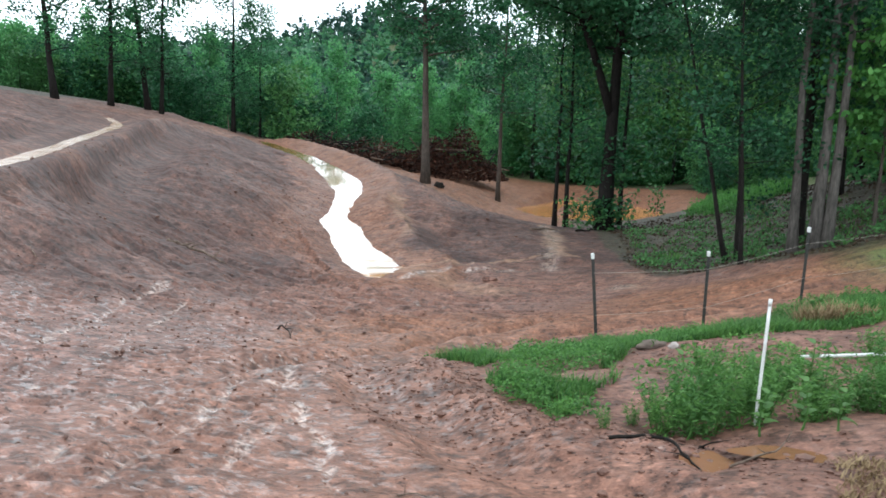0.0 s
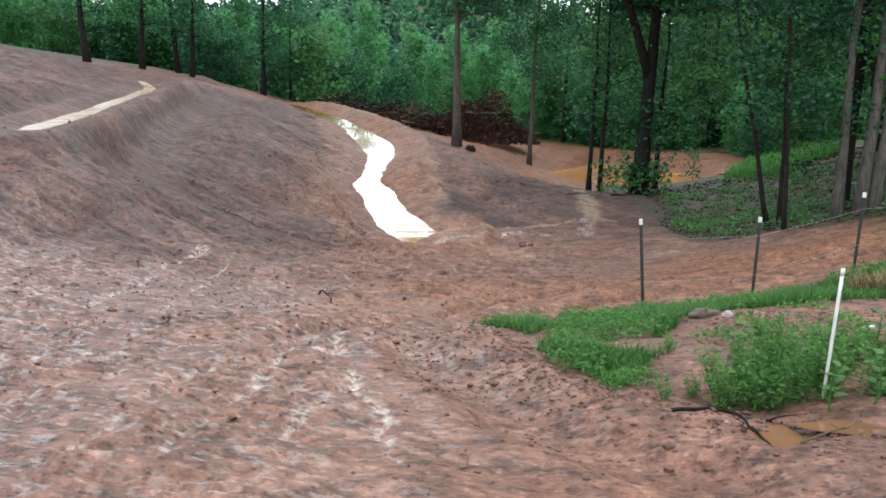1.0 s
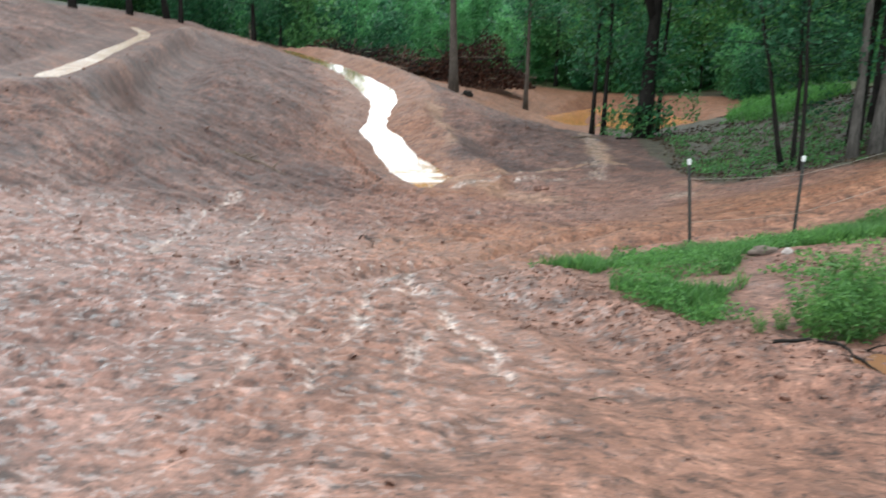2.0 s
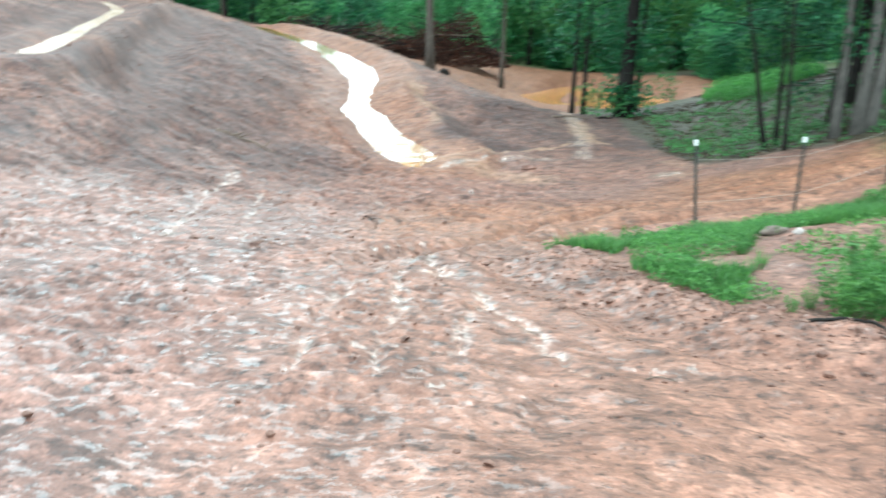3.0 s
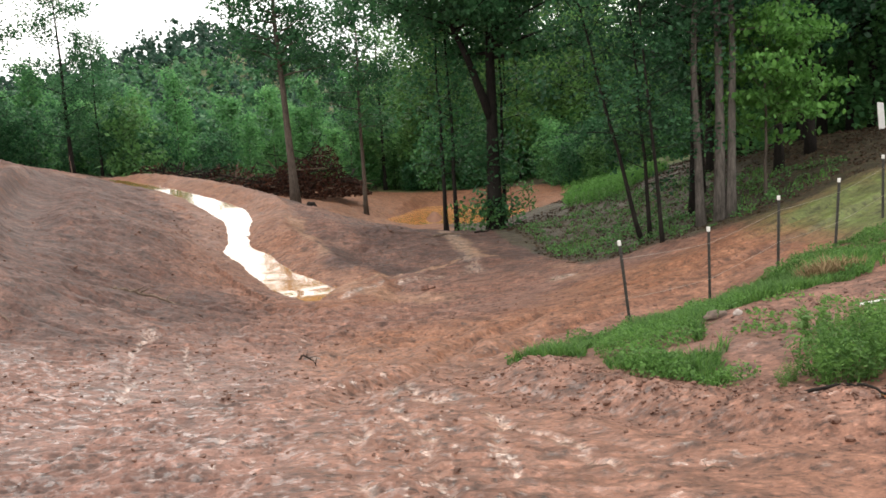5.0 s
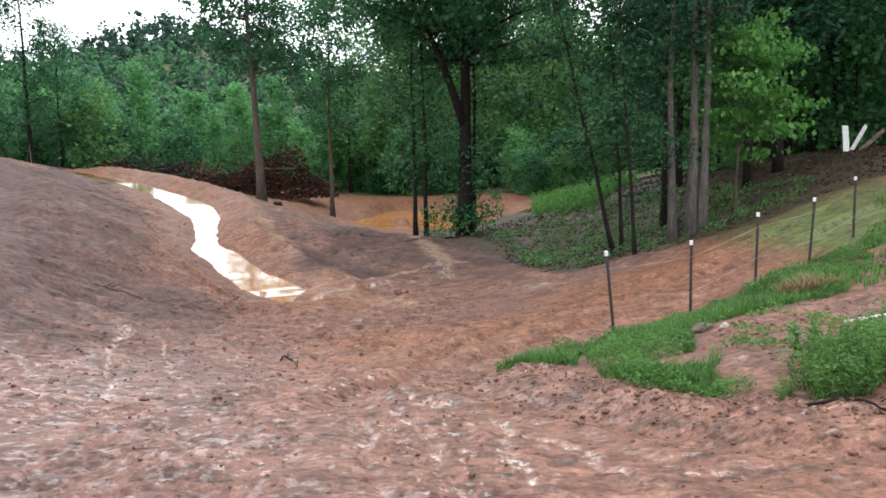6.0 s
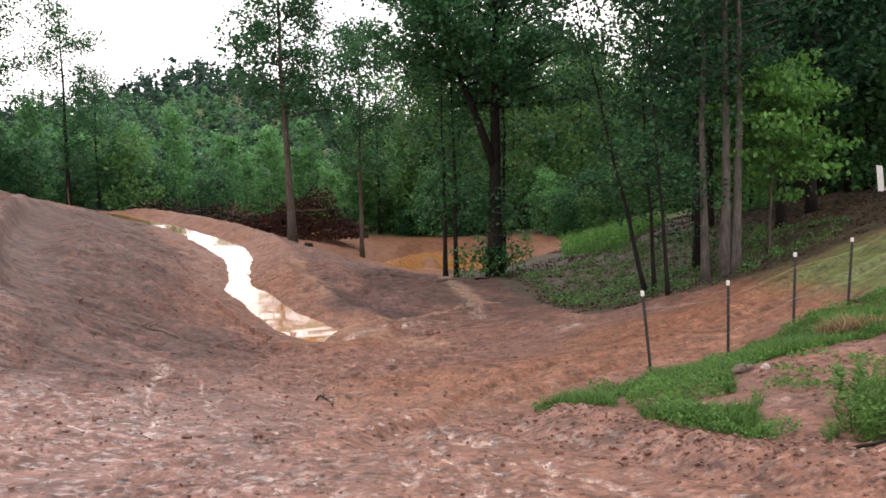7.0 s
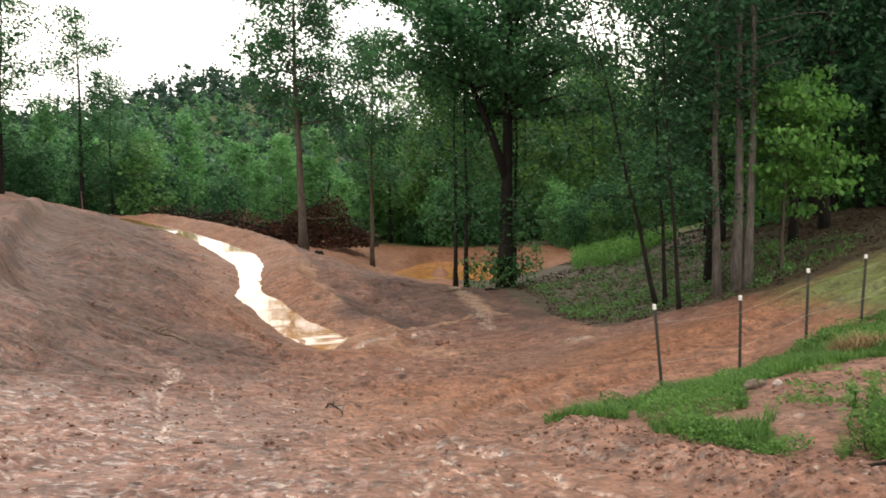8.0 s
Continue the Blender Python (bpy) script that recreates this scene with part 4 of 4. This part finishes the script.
# ---- grass, weeds and litter round the garden ----
LITTER = leaf_material("fallen_leaves", (0.026, 0.016, 0.010), (0.085, 0.052, 0.034), 0.8, 0.05)
GRASS_EDGE = ((2.1, 9.0), (2.7, 7.8), (2.95, 7.0), (3.5, 6.3), (3.8, 6.9), (3.85, 7.8), (4.3, 8.75), (5.5, 9.6), (6.2, 9.75), (7.2, 10.2), (8.9, 11.8), (10.5, 13.8), (8.8, 13.4), (7.3, 12.2), (5.8, 11.55), (4.2, 10.95), (3.0, 10.2))


def blades(name, poly, count, length, mat, label, seed, wide=0.010, patchy=0.15, upright=0.5):
    rng = np.random.RandomState(seed)
    p = np.asarray(poly)
    x, y = rng.uniform(p[:, 0].min() - 0.2, p[:, 0].max() + 0.2, count * 6), rng.uniform(p[:, 1].min() - 0.2, p[:, 1].max() + 0.2, count * 6)
    wob = fractal(x, y, 0.5, 3)
    keep = inside(poly, x + 0.16 * wob, y + 0.16 * fractal(y, x, 0.5, 3)) & (fractal(x, y, 0.8, 3) > patchy - 0.6)
    x, y = x[keep][:count], y[keep][:count]
    z = land(x, y) - 0.01
    k = len(x)
    h = length * rng.uniform(0.45, 1.25, k) * (0.9 + 0.35 * fractal(x, y, 0.6, 2))
    yaw = rng.uniform(0, 6.28, k)
    bend = h * rng.uniform(0.2, 1.0, k) * (1 - upright) * 1.6
    d = np.stack([np.cos(yaw), np.sin(yaw), 0 * yaw], -1)
    s = np.stack([-np.sin(yaw), np.cos(yaw), 0 * yaw], -1) * (wide * rng.uniform(0.6, 1.5, k))[:, None]
    root = np.stack([x, y, z], -1)
    mid = root + d * (bend * 0.35)[:, None] + np.c_[0 * h, 0 * h, h * 0.62]
    tip = root + d * bend[:, None] + np.c_[0 * h, 0 * h, h]
    v = np.stack([root - s, root + s, mid + s * 0.8, mid - s * 0.8, tip + s * 0.12, tip - s * 0.12], 1).reshape(-1, 3)
    i = np.arange(k)[:, None] * 6
    f = np.concatenate([i + [0, 1, 2, 3], i + [3, 2, 4, 5]])
    return tagged(mesh_object(name, v, f, mat, None, True), label, "grass", kind="stuff")


blades("grass", GRASS_EDGE, 26000, 0.13, GRASS, "lush green grass strip along the fence line", 31, 0.006, 0.3, 0.3)


def ground_leaves(name, poly, count, size, high, mat, label, seed, patchy):
    """Small leaves of low plants over a stretch of ground."""
    rng = np.random.RandomState(seed)
    p = np.asarray(poly)
    x, y = rng.uniform(p[:, 0].min() - 0.2, p[:, 0].max() + 0.2, count * 6), rng.uniform(p[:, 1].min() - 0.2, p[:, 1].max() + 0.2, count * 6)
    lumps = fractal(x, y, 0.45, 3)
    keep = inside(poly, x + 0.22 * fractal(x, y, 0.6, 3), y + 0.22 * fractal(y, x, 0.6, 3)) & (lumps > patchy - 0.6)
    x, y, lumps = x[keep][:count], y[keep][:count], lumps[keep][:count]
    z = land(x, y) + rng.uniform(0.1, 1, len(x)) * high * np.clip(0.35 + 0.75 * lumps, 0.12, 1.4)
    v, f = leaf_cards(rng, np.stack([x, y, z], -1), size, 0.1, 0.6, 0.55)
    return tagged(mesh_object(name, v, f, mat, None, False), label, "low plants", kind="stuff")


ground_leaves("low_weeds", GRASS_EDGE, 38000, 0.036, 0.21, WEED, "low leafy weeds growing through the grass strip", 37, 0.5)
blades("grass", ((8.9, 12.6), (10.4, 14.0), (12, 16), (15, 19), (17, 18.5), (16, 12), (12, 8.5), (9, 8.5), (7.4, 10.0)), 9000, 0.13, GRASS, "thin grass on the slope behind the fence", 32, 0.011, 0.55)
BANK_EDGE = ((9.2, 34.0), (10.6, 32.0), (13.8, 34), (17, 45), (19, 58), (15.5, 60), (13.4, 50), (11.6, 43), (10.0, 38))
blades("grass", BANK_EDGE, 7000, 0.42, BRIGHT_LEAF, "tall light green grass on the bank beside the pond", 33, 0.014, 0.4)

FLOOR_EDGE = ((6.3, 21.2), (8.4, 20), (12, 19.3), (14, 21), (13, 29), (11, 33), (8, 31), (6.3, 31))
blades("grass", FLOOR_EDGE, 1500, 0.18, WEED, "scattered low greenery on the leaf-covered wood floor", 34, 0.012, 0.95)
blades("grass", ((17, 33), (30, 33), (36, 48), (24, 52)), 7000, 0.4, BRIGHT_LEAF, "light green grass in the clearing behind the wood", 35, 0.04, 0.2)
ground_leaves("low_weeds", FLOOR_EDGE, 7000, 0.085, 0.28, MID_LEAF, "scattered seedlings on the wood floor", 38, 0.5)
ground_leaves("low_weeds", ((4.2, 7.6), (5.5, 7.4), (7.5, 8.5), (7, 9.8), (5, 9.2)), 900, 0.05, 0.08, WEED, "sparse seedlings on the garden soil", 39, 0.9)
blades("dry_grass", ((6.5, 10.4), (6.9, 10.25), (7.4, 10.5), (7.2, 10.9), (6.7, 10.85)), 900, 0.26, STRAW, "tuft of dead pale grass in the green strip", 40, 0.006, 0.0, 0.3)
ground_leaves("low_weeds", BANK_EDGE, 14000, 0.12, 0.6, BRIGHT_LEAF, "light green weeds over the bank beside the pond", 41, 0.5)
ground_leaves("leaf_litter", ((6.0, 21.2), (8.4, 19.6), (12, 18.9), (20, 20), (26, 30), (24, 40), (13, 38), (10.5, 43), (9.5, 36), (6.0, 33)), 26000, 0.11, 0.03, LITTER, "fallen brown leaves covering the wood floor", 42, 0.0)
blades("straw", ((4.9, 4.5), (5.3, 5.3), (5.9, 5.2), (6.3, 4.3)), 1600, 0.06, STRAW, "heap of dry yellow straw on the mud", 36, 0.006, 0.0, 0.1)


def weed(name, place, height, seed, n_leaf, mat, leaf, label):
    """A bushy weed: thin stems in one mesh, small leaves in another."""
    rng = np.random.RandomState(seed)
    root = holder(name, place, label, "weed", "garden weeds")
    stems = Tubes(4)
    pts = []
    for k in range(11):
        a, r = rng.uniform(0, 6.28), height * rng.uniform(0.1, 0.6)
        tip = np.array([math.cos(a) * r, math.sin(a) * r, height * rng.uniform(0.6, 1.1)])
        path = wander(rng, (0.3 * tip[0], 0.3 * tip[1], -0.04), tip, 5, 0.012)
        stems.add(path, np.linspace(0.006, 0.002, 5))
        t = rng.uniform(0.12, 1.05, n_leaf)[:, None]
        pts.append(path[0] * (1 - t) + path[-1] * t + rng.normal(0, 0.035, (n_leaf, 3)))
    tagged(stems.make("stem_tuft", mat, root), kind="stuff")
    v, f = leaf_cards(rng, np.concatenate(pts), leaf, 0.1, 0.34, 0.4)
    mesh_object("leaves", v, f, mat, root, False)
    return root


proto_weed = [weed("weed_clump", ground_at(4.5 + 0.5 * k, 6.4), 0.42 + 0.05 * k, 200 + k, 60, WEED, 0.055, "bushy green weeds crowding the garden bed") for k in range(3)]
wr = np.random.RandomState(77)
WEED_EDGE = ((4.15, 5.85), (4.9, 5.9), (5.7, 5.85), (6.4, 6.2), (6.3, 7.3), (5.4, 7.1), (4.7, 7.2), (4.2, 6.7))
spots = []
while len(spots) < 30:
    x, y = wr.uniform(4.1, 6.5), wr.uniform(5.5, 7.3)
    if inside(WEED_EDGE, np.array([x]), np.array([y]))[0] and all((x - a) ** 2 + (y - b) ** 2 > 0.03 for a, b in spots):
        spots.append((x, y))
for k, (x, y) in enumerate(spots):
    placed(proto_weed[k % 3], x, y, wr.uniform(0.5, 0.9), wr.uniform(0, 6.28))
for x, y, s in ((3.75, 5.9, 0.3), (4.0, 6.2, 0.35), (6.6, 8.2, 0.7), (7.0, 7.6, 0.9), (7.2, 8.6, 0.8), (6.9, 6.8, 0.9), (7.6, 7.4, 1.0), (5.6, 5.0, 0.4)):
    placed(proto_weed[int(x * 10) % 3], x, y, s, x)


def broad_weed(place, height, seed):
    """A broad-leaved weed; each large leaf is its own mesh on shared data."""
    rng = np.random.RandomState(seed)
    root = holder("broadleaf_weed", place, "broad-leaved green weed with long pointed leaves", "weed", "broad-leaved weeds")
    Tubes(6).add(wander(rng, (0, 0, -0.05), (0.03, 0.02, height), 6, 0.008), np.linspace(0.010, 0.004, 6)).make("stem", WEED, root)
    n = 7
    for k in range(n):
        u = 0.3 + 0.7 * k / (n - 1)
        leaf = new("leaf", BROAD)
        leaf.parent = root
        s = height * (0.48 - 0.2 * u) * rng.uniform(0.85, 1.15)
        leaf.matrix_basis = Matrix.Translation((0.03 * u, 0.02 * u, height * u)) @ Euler((0, 0, k * 2.4 + rng.uniform(-0.4, 0.4))).to_matrix().to_4x4() @ Euler((0, rng.uniform(-0.35, 0.25) - 0.35 * u, 0)).to_matrix().to_4x4() @ Matrix.Diagonal((s, s, s, 1))
    return root


def broad_leaf_mesh():
    t = np.linspace(0, 1, 8)
    w = 0.33 * np.sin(np.pi * t ** 0.75) ** 0.9
    z = 0.16 * np.sin(np.pi * t * 0.8) - 0.22 * t ** 2
    rows = np.concatenate([np.stack([t, k * w, z + 0.06 * abs(k) - 0.03 * (k == 0)], -1) for k in (-1, 0, 1)])
    i = (np.arange(2)[:, None] * 8 + np.arange(7)[None]).ravel()
    me = bpy.data.meshes.new("leaf")
    me.from_pydata(rows.tolist(), [], np.stack([i, i + 1, i + 9, i + 8], -1).tolist())
    me.polygons.foreach_set("use_smooth", np.full(14, True))
    me.materials.append(BROAD_LEAF)
    return me


BROAD_LEAF = leaf_material("broad_weed_leaf", (0.07, 0.17, 0.045), (0.12, 0.24, 0.07))
BROAD = broad_leaf_mesh()
for k, (x, y, h) in enumerate(((4.85, 5.7, 0.40), (5.12, 5.72, 0.46), (5.35, 5.62, 0.36), (5.75, 5.65, 0.46), (4.35, 5.85, 0.3), (5.65, 7.2, 0.5), (4.45, 6.9, 0.5), (6.3, 6.6, 0.5), (6.9, 7.2, 0.55), (4.65, 7.15, 0.42))):
    broad_weed(ground_at(x, y), 0.78 * h, 300 + k)


# ---- garden pipes, rock and sticks ----
def white_pipe(a, b, r, label):
    root = holder("plastic_pipe", a, label, "pipe")
    d = np.subtract(b, a)
    t = np.linspace(0, 1, 6)[:, None]
    Tubes(14).add(d * t, np.full(6, r)).make("tube", WHITE, root)
    n = np.linalg.norm(d)
    Tubes(14).add([d * (1 - 0.05 / n), d * (1 + 0.004 / n)], (r * 1.16, r * 1.16)).make("collar", WHITE, root)


g = at_ground(4.88, 5.98)
white_pipe((4.88, 5.98, g - 0.05), (4.92, 6.02, 1.05), 0.012, "white plastic pipe standing upright among the weeds")
white_pipe((5.85, 8.1, at_ground(5.85, 8.1) + 0.05), (6.75, 8.0, at_ground(6.75, 8.0) + 0.06), 0.017, "white plastic pipe lying on the garden soil")


def lump(name, place, size, mat, label, seed, category="stone"):
    rng = np.random.RandomState(seed)
    bm = bmesh.new()
    bmesh.ops.create_icosphere(bm, subdivisions=3, radius=1.0)
    for v in bm.verts:
        q = v.co * 1.6 + Vector((seed, 0, 0))
        v.co *= 1 + 0.35 * noise.noise(q) + 0.12 * noise.noise(q * 3)
        v.co = Vector((v.co.x * size[0], v.co.y * size[1], v.co.z * size[2]))
    me = bpy.data.meshes.new(name)
    bm.to_mesh(me)
    bm.free()
    me.polygons.foreach_set("use_smooth", np.full(len(me.polygons), True))
    me.materials.append(mat)
    ob = new(name, me)
    ob.matrix_basis = pose(place[0], place[1], at_ground(place[0], place[1]) + size[2] * 0.45, 0, 0, math.degrees(rng.uniform(-0.3, 0.5)))
    return tagged(ob, label, category)


lump("rock", (4.50, 8.85), (0.19, 0.075, 0.055), STONE, "grey-brown rock at the edge of the grass", 4)
lump("stone", (4.72, 8.72), (0.06, 0.045, 0.045), plain_material("pale_stone", (0.26, 0.22, 0.20), (0.42, 0.36, 0.33), 10, 0.8), "small pale stone beside the rock", 8)
lump("stump", (-2.35, 44.6), (0.3, 0.25, 0.22), DARK_BARK, "dark stump remnant beside the lone tree", 12, "stump")
lump("clod", (2.0, 21.0), (0.2, 0.14, 0.09), GROUND, "clod of red clay", 14, "clod")


def branch(name, pts, r, mat, label, twigs, seed, category="branch"):
    rng = np.random.RandomState(seed)
    x0, y0 = pts[0][:2]
    root_z = at_ground(x0, y0)
    p = np.array([(x - x0, y - y0, at_ground(x, y) - root_z + h) for x, y, h in pts])
    t = np.linspace(0, len(p) - 1, 4 * len(p))
    p = np.stack([np.interp(t, np.arange(len(p)), p[:, k]) for k in range(3)], -1) + rng.normal(0, r * 0.4, (len(t), 3))
    tubes = Tubes(6).add(p, r * np.linspace(1, 0.4, len(t)))
    for k in range(twigs):
        i = rng.randint(1, len(t) - 1)
        d = rng.normal(0, 1, 3) * [1, 1, 0.5] + [0, 0, 0.35]
        tubes.add([p[i], p[i] + d * 0.05 + rng.normal(0, 0.012, 3), p[i] + d * 0.12], (r * 0.5, r * 0.35, r * 0.12), 4)
    ob = tubes.make(name, mat)
    ob.location = (x0, y0, root_z)
    return tagged(ob, label, category)


branch("fallen_branch", ((-4.6, 16.0, 0.04), (-4.1, 16.2, 0.09), (-3.4, 16.3, 0.04)), 0.045, DEAD_WOOD, "fallen grey-brown branch on the muddy slope", 5, 1)
branch("root", ((-0.72, 11.6, 0.0), (-0.64, 11.6, 0.09), (-0.52, 11.55, 0.06), (-0.44, 11.4, 0.0)), 0.016, DARK_BARK, "bent dark root sticking out of the mud", 3, 2)
branch("stick", ((-3.35, 11.0, 0.02), (-3.05, 11.7, 0.03)), 0.012, DARK_BARK, "thin stick lying on the mud", 1, 3)
branch("stick", ((-5.2, 12.2, 0.02), (-4.85, 11.9, 0.04)), 0.016, DEAD_WOOD, "thin stick lying on the mud", 1, 4)
branch("stick", ((-3.4, 7.6, 0.01), (-3.1, 7.68, 0.015)), 0.007, DEAD_WOOD, "thin stick lying on the mud", 0, 5)
branch("stick", ((2.4, 4.4, 0.005), (2.5, 4.5, 0.01), (2.6, 4.47, 0.005)), 0.006, DEAD_WOOD, "thin stick lying on the mud", 1, 6)
branch("charred_branch", ((3.7, 5.62, 0.0), (4.0, 5.55, 0.015), (4.35, 5.6, 0.01), (4.5, 5.52, 0.0)), 0.016, DARK_BARK, "black rotten branch at the garden's edge", 1, 7)
branch("charred_branch", ((4.15, 5.5, 0.01), (4.25, 5.25, 0.01), (4.3, 5.0, 0.0)), 0.013, DARK_BARK, "black rotten branch at the garden's edge", 1, 8)
branch("stick", ((4.5, 5.1, 0.02), (4.85, 5.25, 0.06), (5.0, 5.5, 0.1)), 0.009, DEAD_WOOD, "pale dry stick among straw", 3, 9)
branch("fallen_branch", ((2.9, 29.2, 0.05), (4.3, 29.6, 0.06)), 0.05, DEAD_WOOD, "grey driftwood by the pond's outflow", 4, 10)
branch("fallen_branch", ((4.6, 30.2, 0.05), (5.4, 29.9, 0.1)), 0.05, DARK_BARK, "dark fallen branch by the forked tree", 4, 11)
stake = branch("stake", ((-15.9, 48.0, -0.2), (-15.88, 48.0, 0.6), (-15.9, 48.0, 1.15)), 0.035, DEAD_WOOD, "grey wooden stake at the top of the slope", 0, 12, "stake")


# small orange puddles beside the bed
def puddle(cx, cy, rx, ry, seed):
    a = np.linspace(0, 2 * np.pi, 33)[:-1]
    r = 1 + 0.22 * np.sin(2 * a + seed) + 0.12 * np.sin(5 * a + 2 * seed)
    x, y = cx + rx * r * np.cos(a), cy + ry * r * np.sin(a)
    z = at_ground(cx, cy) + 0.022
    v = np.r_[[[cx, cy, z]], np.stack([x, y, np.full(32, z)], -1)]
    i = np.arange(32)
    tagged(mesh_object("water_puddle", v, np.stack([0 * i, 1 + i, 1 + (i + 1) % 32], -1), PUDDLE), "small orange puddle on clay beside the garden", "puddle", kind="structure")


for k, (cx, cy, rx, ry) in enumerate(PUDDLES):
    puddle(cx, cy, rx, ry, k + 1)


# clods of broken earth
def clods():
    rng = np.random.RandomState(21)
    lines = [(((2.0, 8.3), (2.6, 6.9), (3.2, 6.05), (4.2, 5.4), (5.2, 5.1)), 1100, 0.24), (((1.2, 8.6), (1.7, 6.9), (2.85, 5.4), (4.5, 4.3)), 350, 0.35), (((-5, 11), (0, 9), (1.0, 5)), 1500, 2.2), (((-3, 13), (1, 14), (5, 15)), 900, 1.6), (((-7, 22), (-5, 26), (-6, 32)), 1100, 1.6), (((1, 24), (2, 28), (0, 33)), 500, 1.3), (((-7, 17), (-4, 17), (0, 17), (4, 16)), 500, 1.8), (((-6.4, 14), (-8.5, 19), (-10.5, 25)), 420, 0.9), (((4.2, 8.2), (5.2, 8.4), (6.8, 9.2)), 420, 0.5)]
    ico = bmesh.new()
    bmesh.ops.create_icosphere(ico, subdivisions=1, radius=1.0)
    iv = np.array([v.co[:] for v in ico.verts])
    it = np.array([[v.index for v in f.verts] for f in ico.faces])
    ico.free()
    vs, fs, n = [], [], 0
    for line, count, spread in lines:
        p = np.asarray(line, float)
        t = rng.uniform(0, len(p) - 1, count)
        x = np.interp(t, np.arange(len(p)), p[:, 0]) + rng.normal(0, spread, count)
        y = np.interp(t, np.arange(len(p)), p[:, 1]) + rng.normal(0, spread, count)
        z = land(x, y)
        s = 0.0085 * np.exp(rng.normal(0, 0.5, count)) * (1 + 0.02 * y)
        for k in range(count):
            q = iv * (1 + rng.normal(0, 0.22, (len(iv), 1))) * s[k] * [1.2, 1, 0.75]
            vs.append(q + [x[k], y[k], z[k] + 0.3 * s[k]])
            fs.append(it + n)
            n += len(iv)
    tagged(mesh_object("earth_clods", np.concatenate(vs), np.concatenate(fs), CLOD, None, False), "crumbled clods of red-brown earth on the mud", "clods", kind="stuff")


CLOD = plain_material("crumbled_clay", (0.060, 0.028, 0.019), (0.17, 0.083, 0.056), 9, 0.7, 0, 0.6)
clods()


# ---- heaps of cut brush ----
def brush_pile(x, y, rx, ry, h, seed, dead_leaves, label):
    rng = np.random.RandomState(seed)
    root = holder("brush_pile", ground_at(x, y), label, "brush pile", "heaps of cleared brush")
    for k in range(70):
        a, r = rng.uniform(0, 6.28), math.sqrt(rng.uniform(0, 1))
        c = np.array([rx * r * math.cos(a) * 0.8, ry * r * math.sin(a) * 0.8, h * (1 - r * r) * rng.uniform(0.05, 0.95) + 0.05])
        d = rng.normal(0, 1, 3) * [1.0, 0.6, 0.35]
        d /= np.linalg.norm(d)
        length = rng.uniform(0.7, 1.9)
        q = wander(rng, c - d * length, c + d * length, 5, 0.05)
        q[:, 2] = np.maximum(q[:, 2], 0.03)
        Tubes(5).add(q, rng.uniform(0.02, 0.06) * np.linspace(1, 0.35, 5)).make("branch", DEAD_WOOD if k % 4 == 0 else DARK_BARK, root)
    if dead_leaves:
        a, r = rng.uniform(0, 6.28, dead_leaves), np.sqrt(rng.uniform(0, 1, dead_leaves))
        pts = np.stack([rx * r * np.cos(a), ry * r * np.sin(a), h * (1 - r * r) * np.sqrt(rng.uniform(0, 1, dead_leaves)) * (0.8 + 0.3 * value_noise(r * 4 + x, a))], -1)
        v, f = leaf_cards(rng, pts, 0.20, 0.3, 0.6, 0.3)
        mesh_object("dead_leaves", v, f, RED_LEAF, root, False)


brush_pile(-2.5, 53.0, 3.6, 2.0, 3.6, 1, 7000, "big heap of cut brush with withered reddish-brown leaves")
brush_pile(-8.0, 53.0, 3.6, 1.5, 1.7, 2, 1800, "heap of bare cut branches at the clearing's edge")
brush_pile(-12.5, 53.5, 3.0, 1.4, 1.3, 4, 1400, "low heap of withered brush at the clearing's edge")
brush_pile(-5.0, 54.0, 2.8, 1.5, 1.9, 5, 1700, "heap of cut brush with withered reddish-brown leaves")


# ---- scrap boards in the wood ----
def board(size, m, mat, label):
    bm = bmesh.new()
    r = bmesh.ops.create_cube(bm, size=1.0)
    bmesh.ops.scale(bm, vec=size, verts=r["verts"])
    bmesh.ops.bevel(bm, geom=bm.edges[:], offset=0.006, segments=1, affect="EDGES")
    me = bpy.data.meshes.new("scrap_board")
    bm.to_mesh(me)
    bm.free()
    me.materials.append(mat)
    ob = new("scrap_board", me)
    ob.matrix_basis = m
    tagged(ob, label, "board", "scrap boards")


gz = at_ground(17.4, 25.0)
board((0.26, 0.03, 0.95), pose(17.6, 25.0, gz + 0.45, -12, 6, 10), WHITE, "white painted board leaning upright in the wood")
board((0.16, 0.03, 1.1), pose(18.15, 25.1, gz + 0.48, 0, 38, 15), WHITE, "white painted board leaning aslant in the wood")
board((0.15, 0.04, 1.5), pose(18.45, 24.9, gz + 0.36, 0, 58, 15), DEAD_WOOD, "weathered wooden plank leaning aslant in the wood")
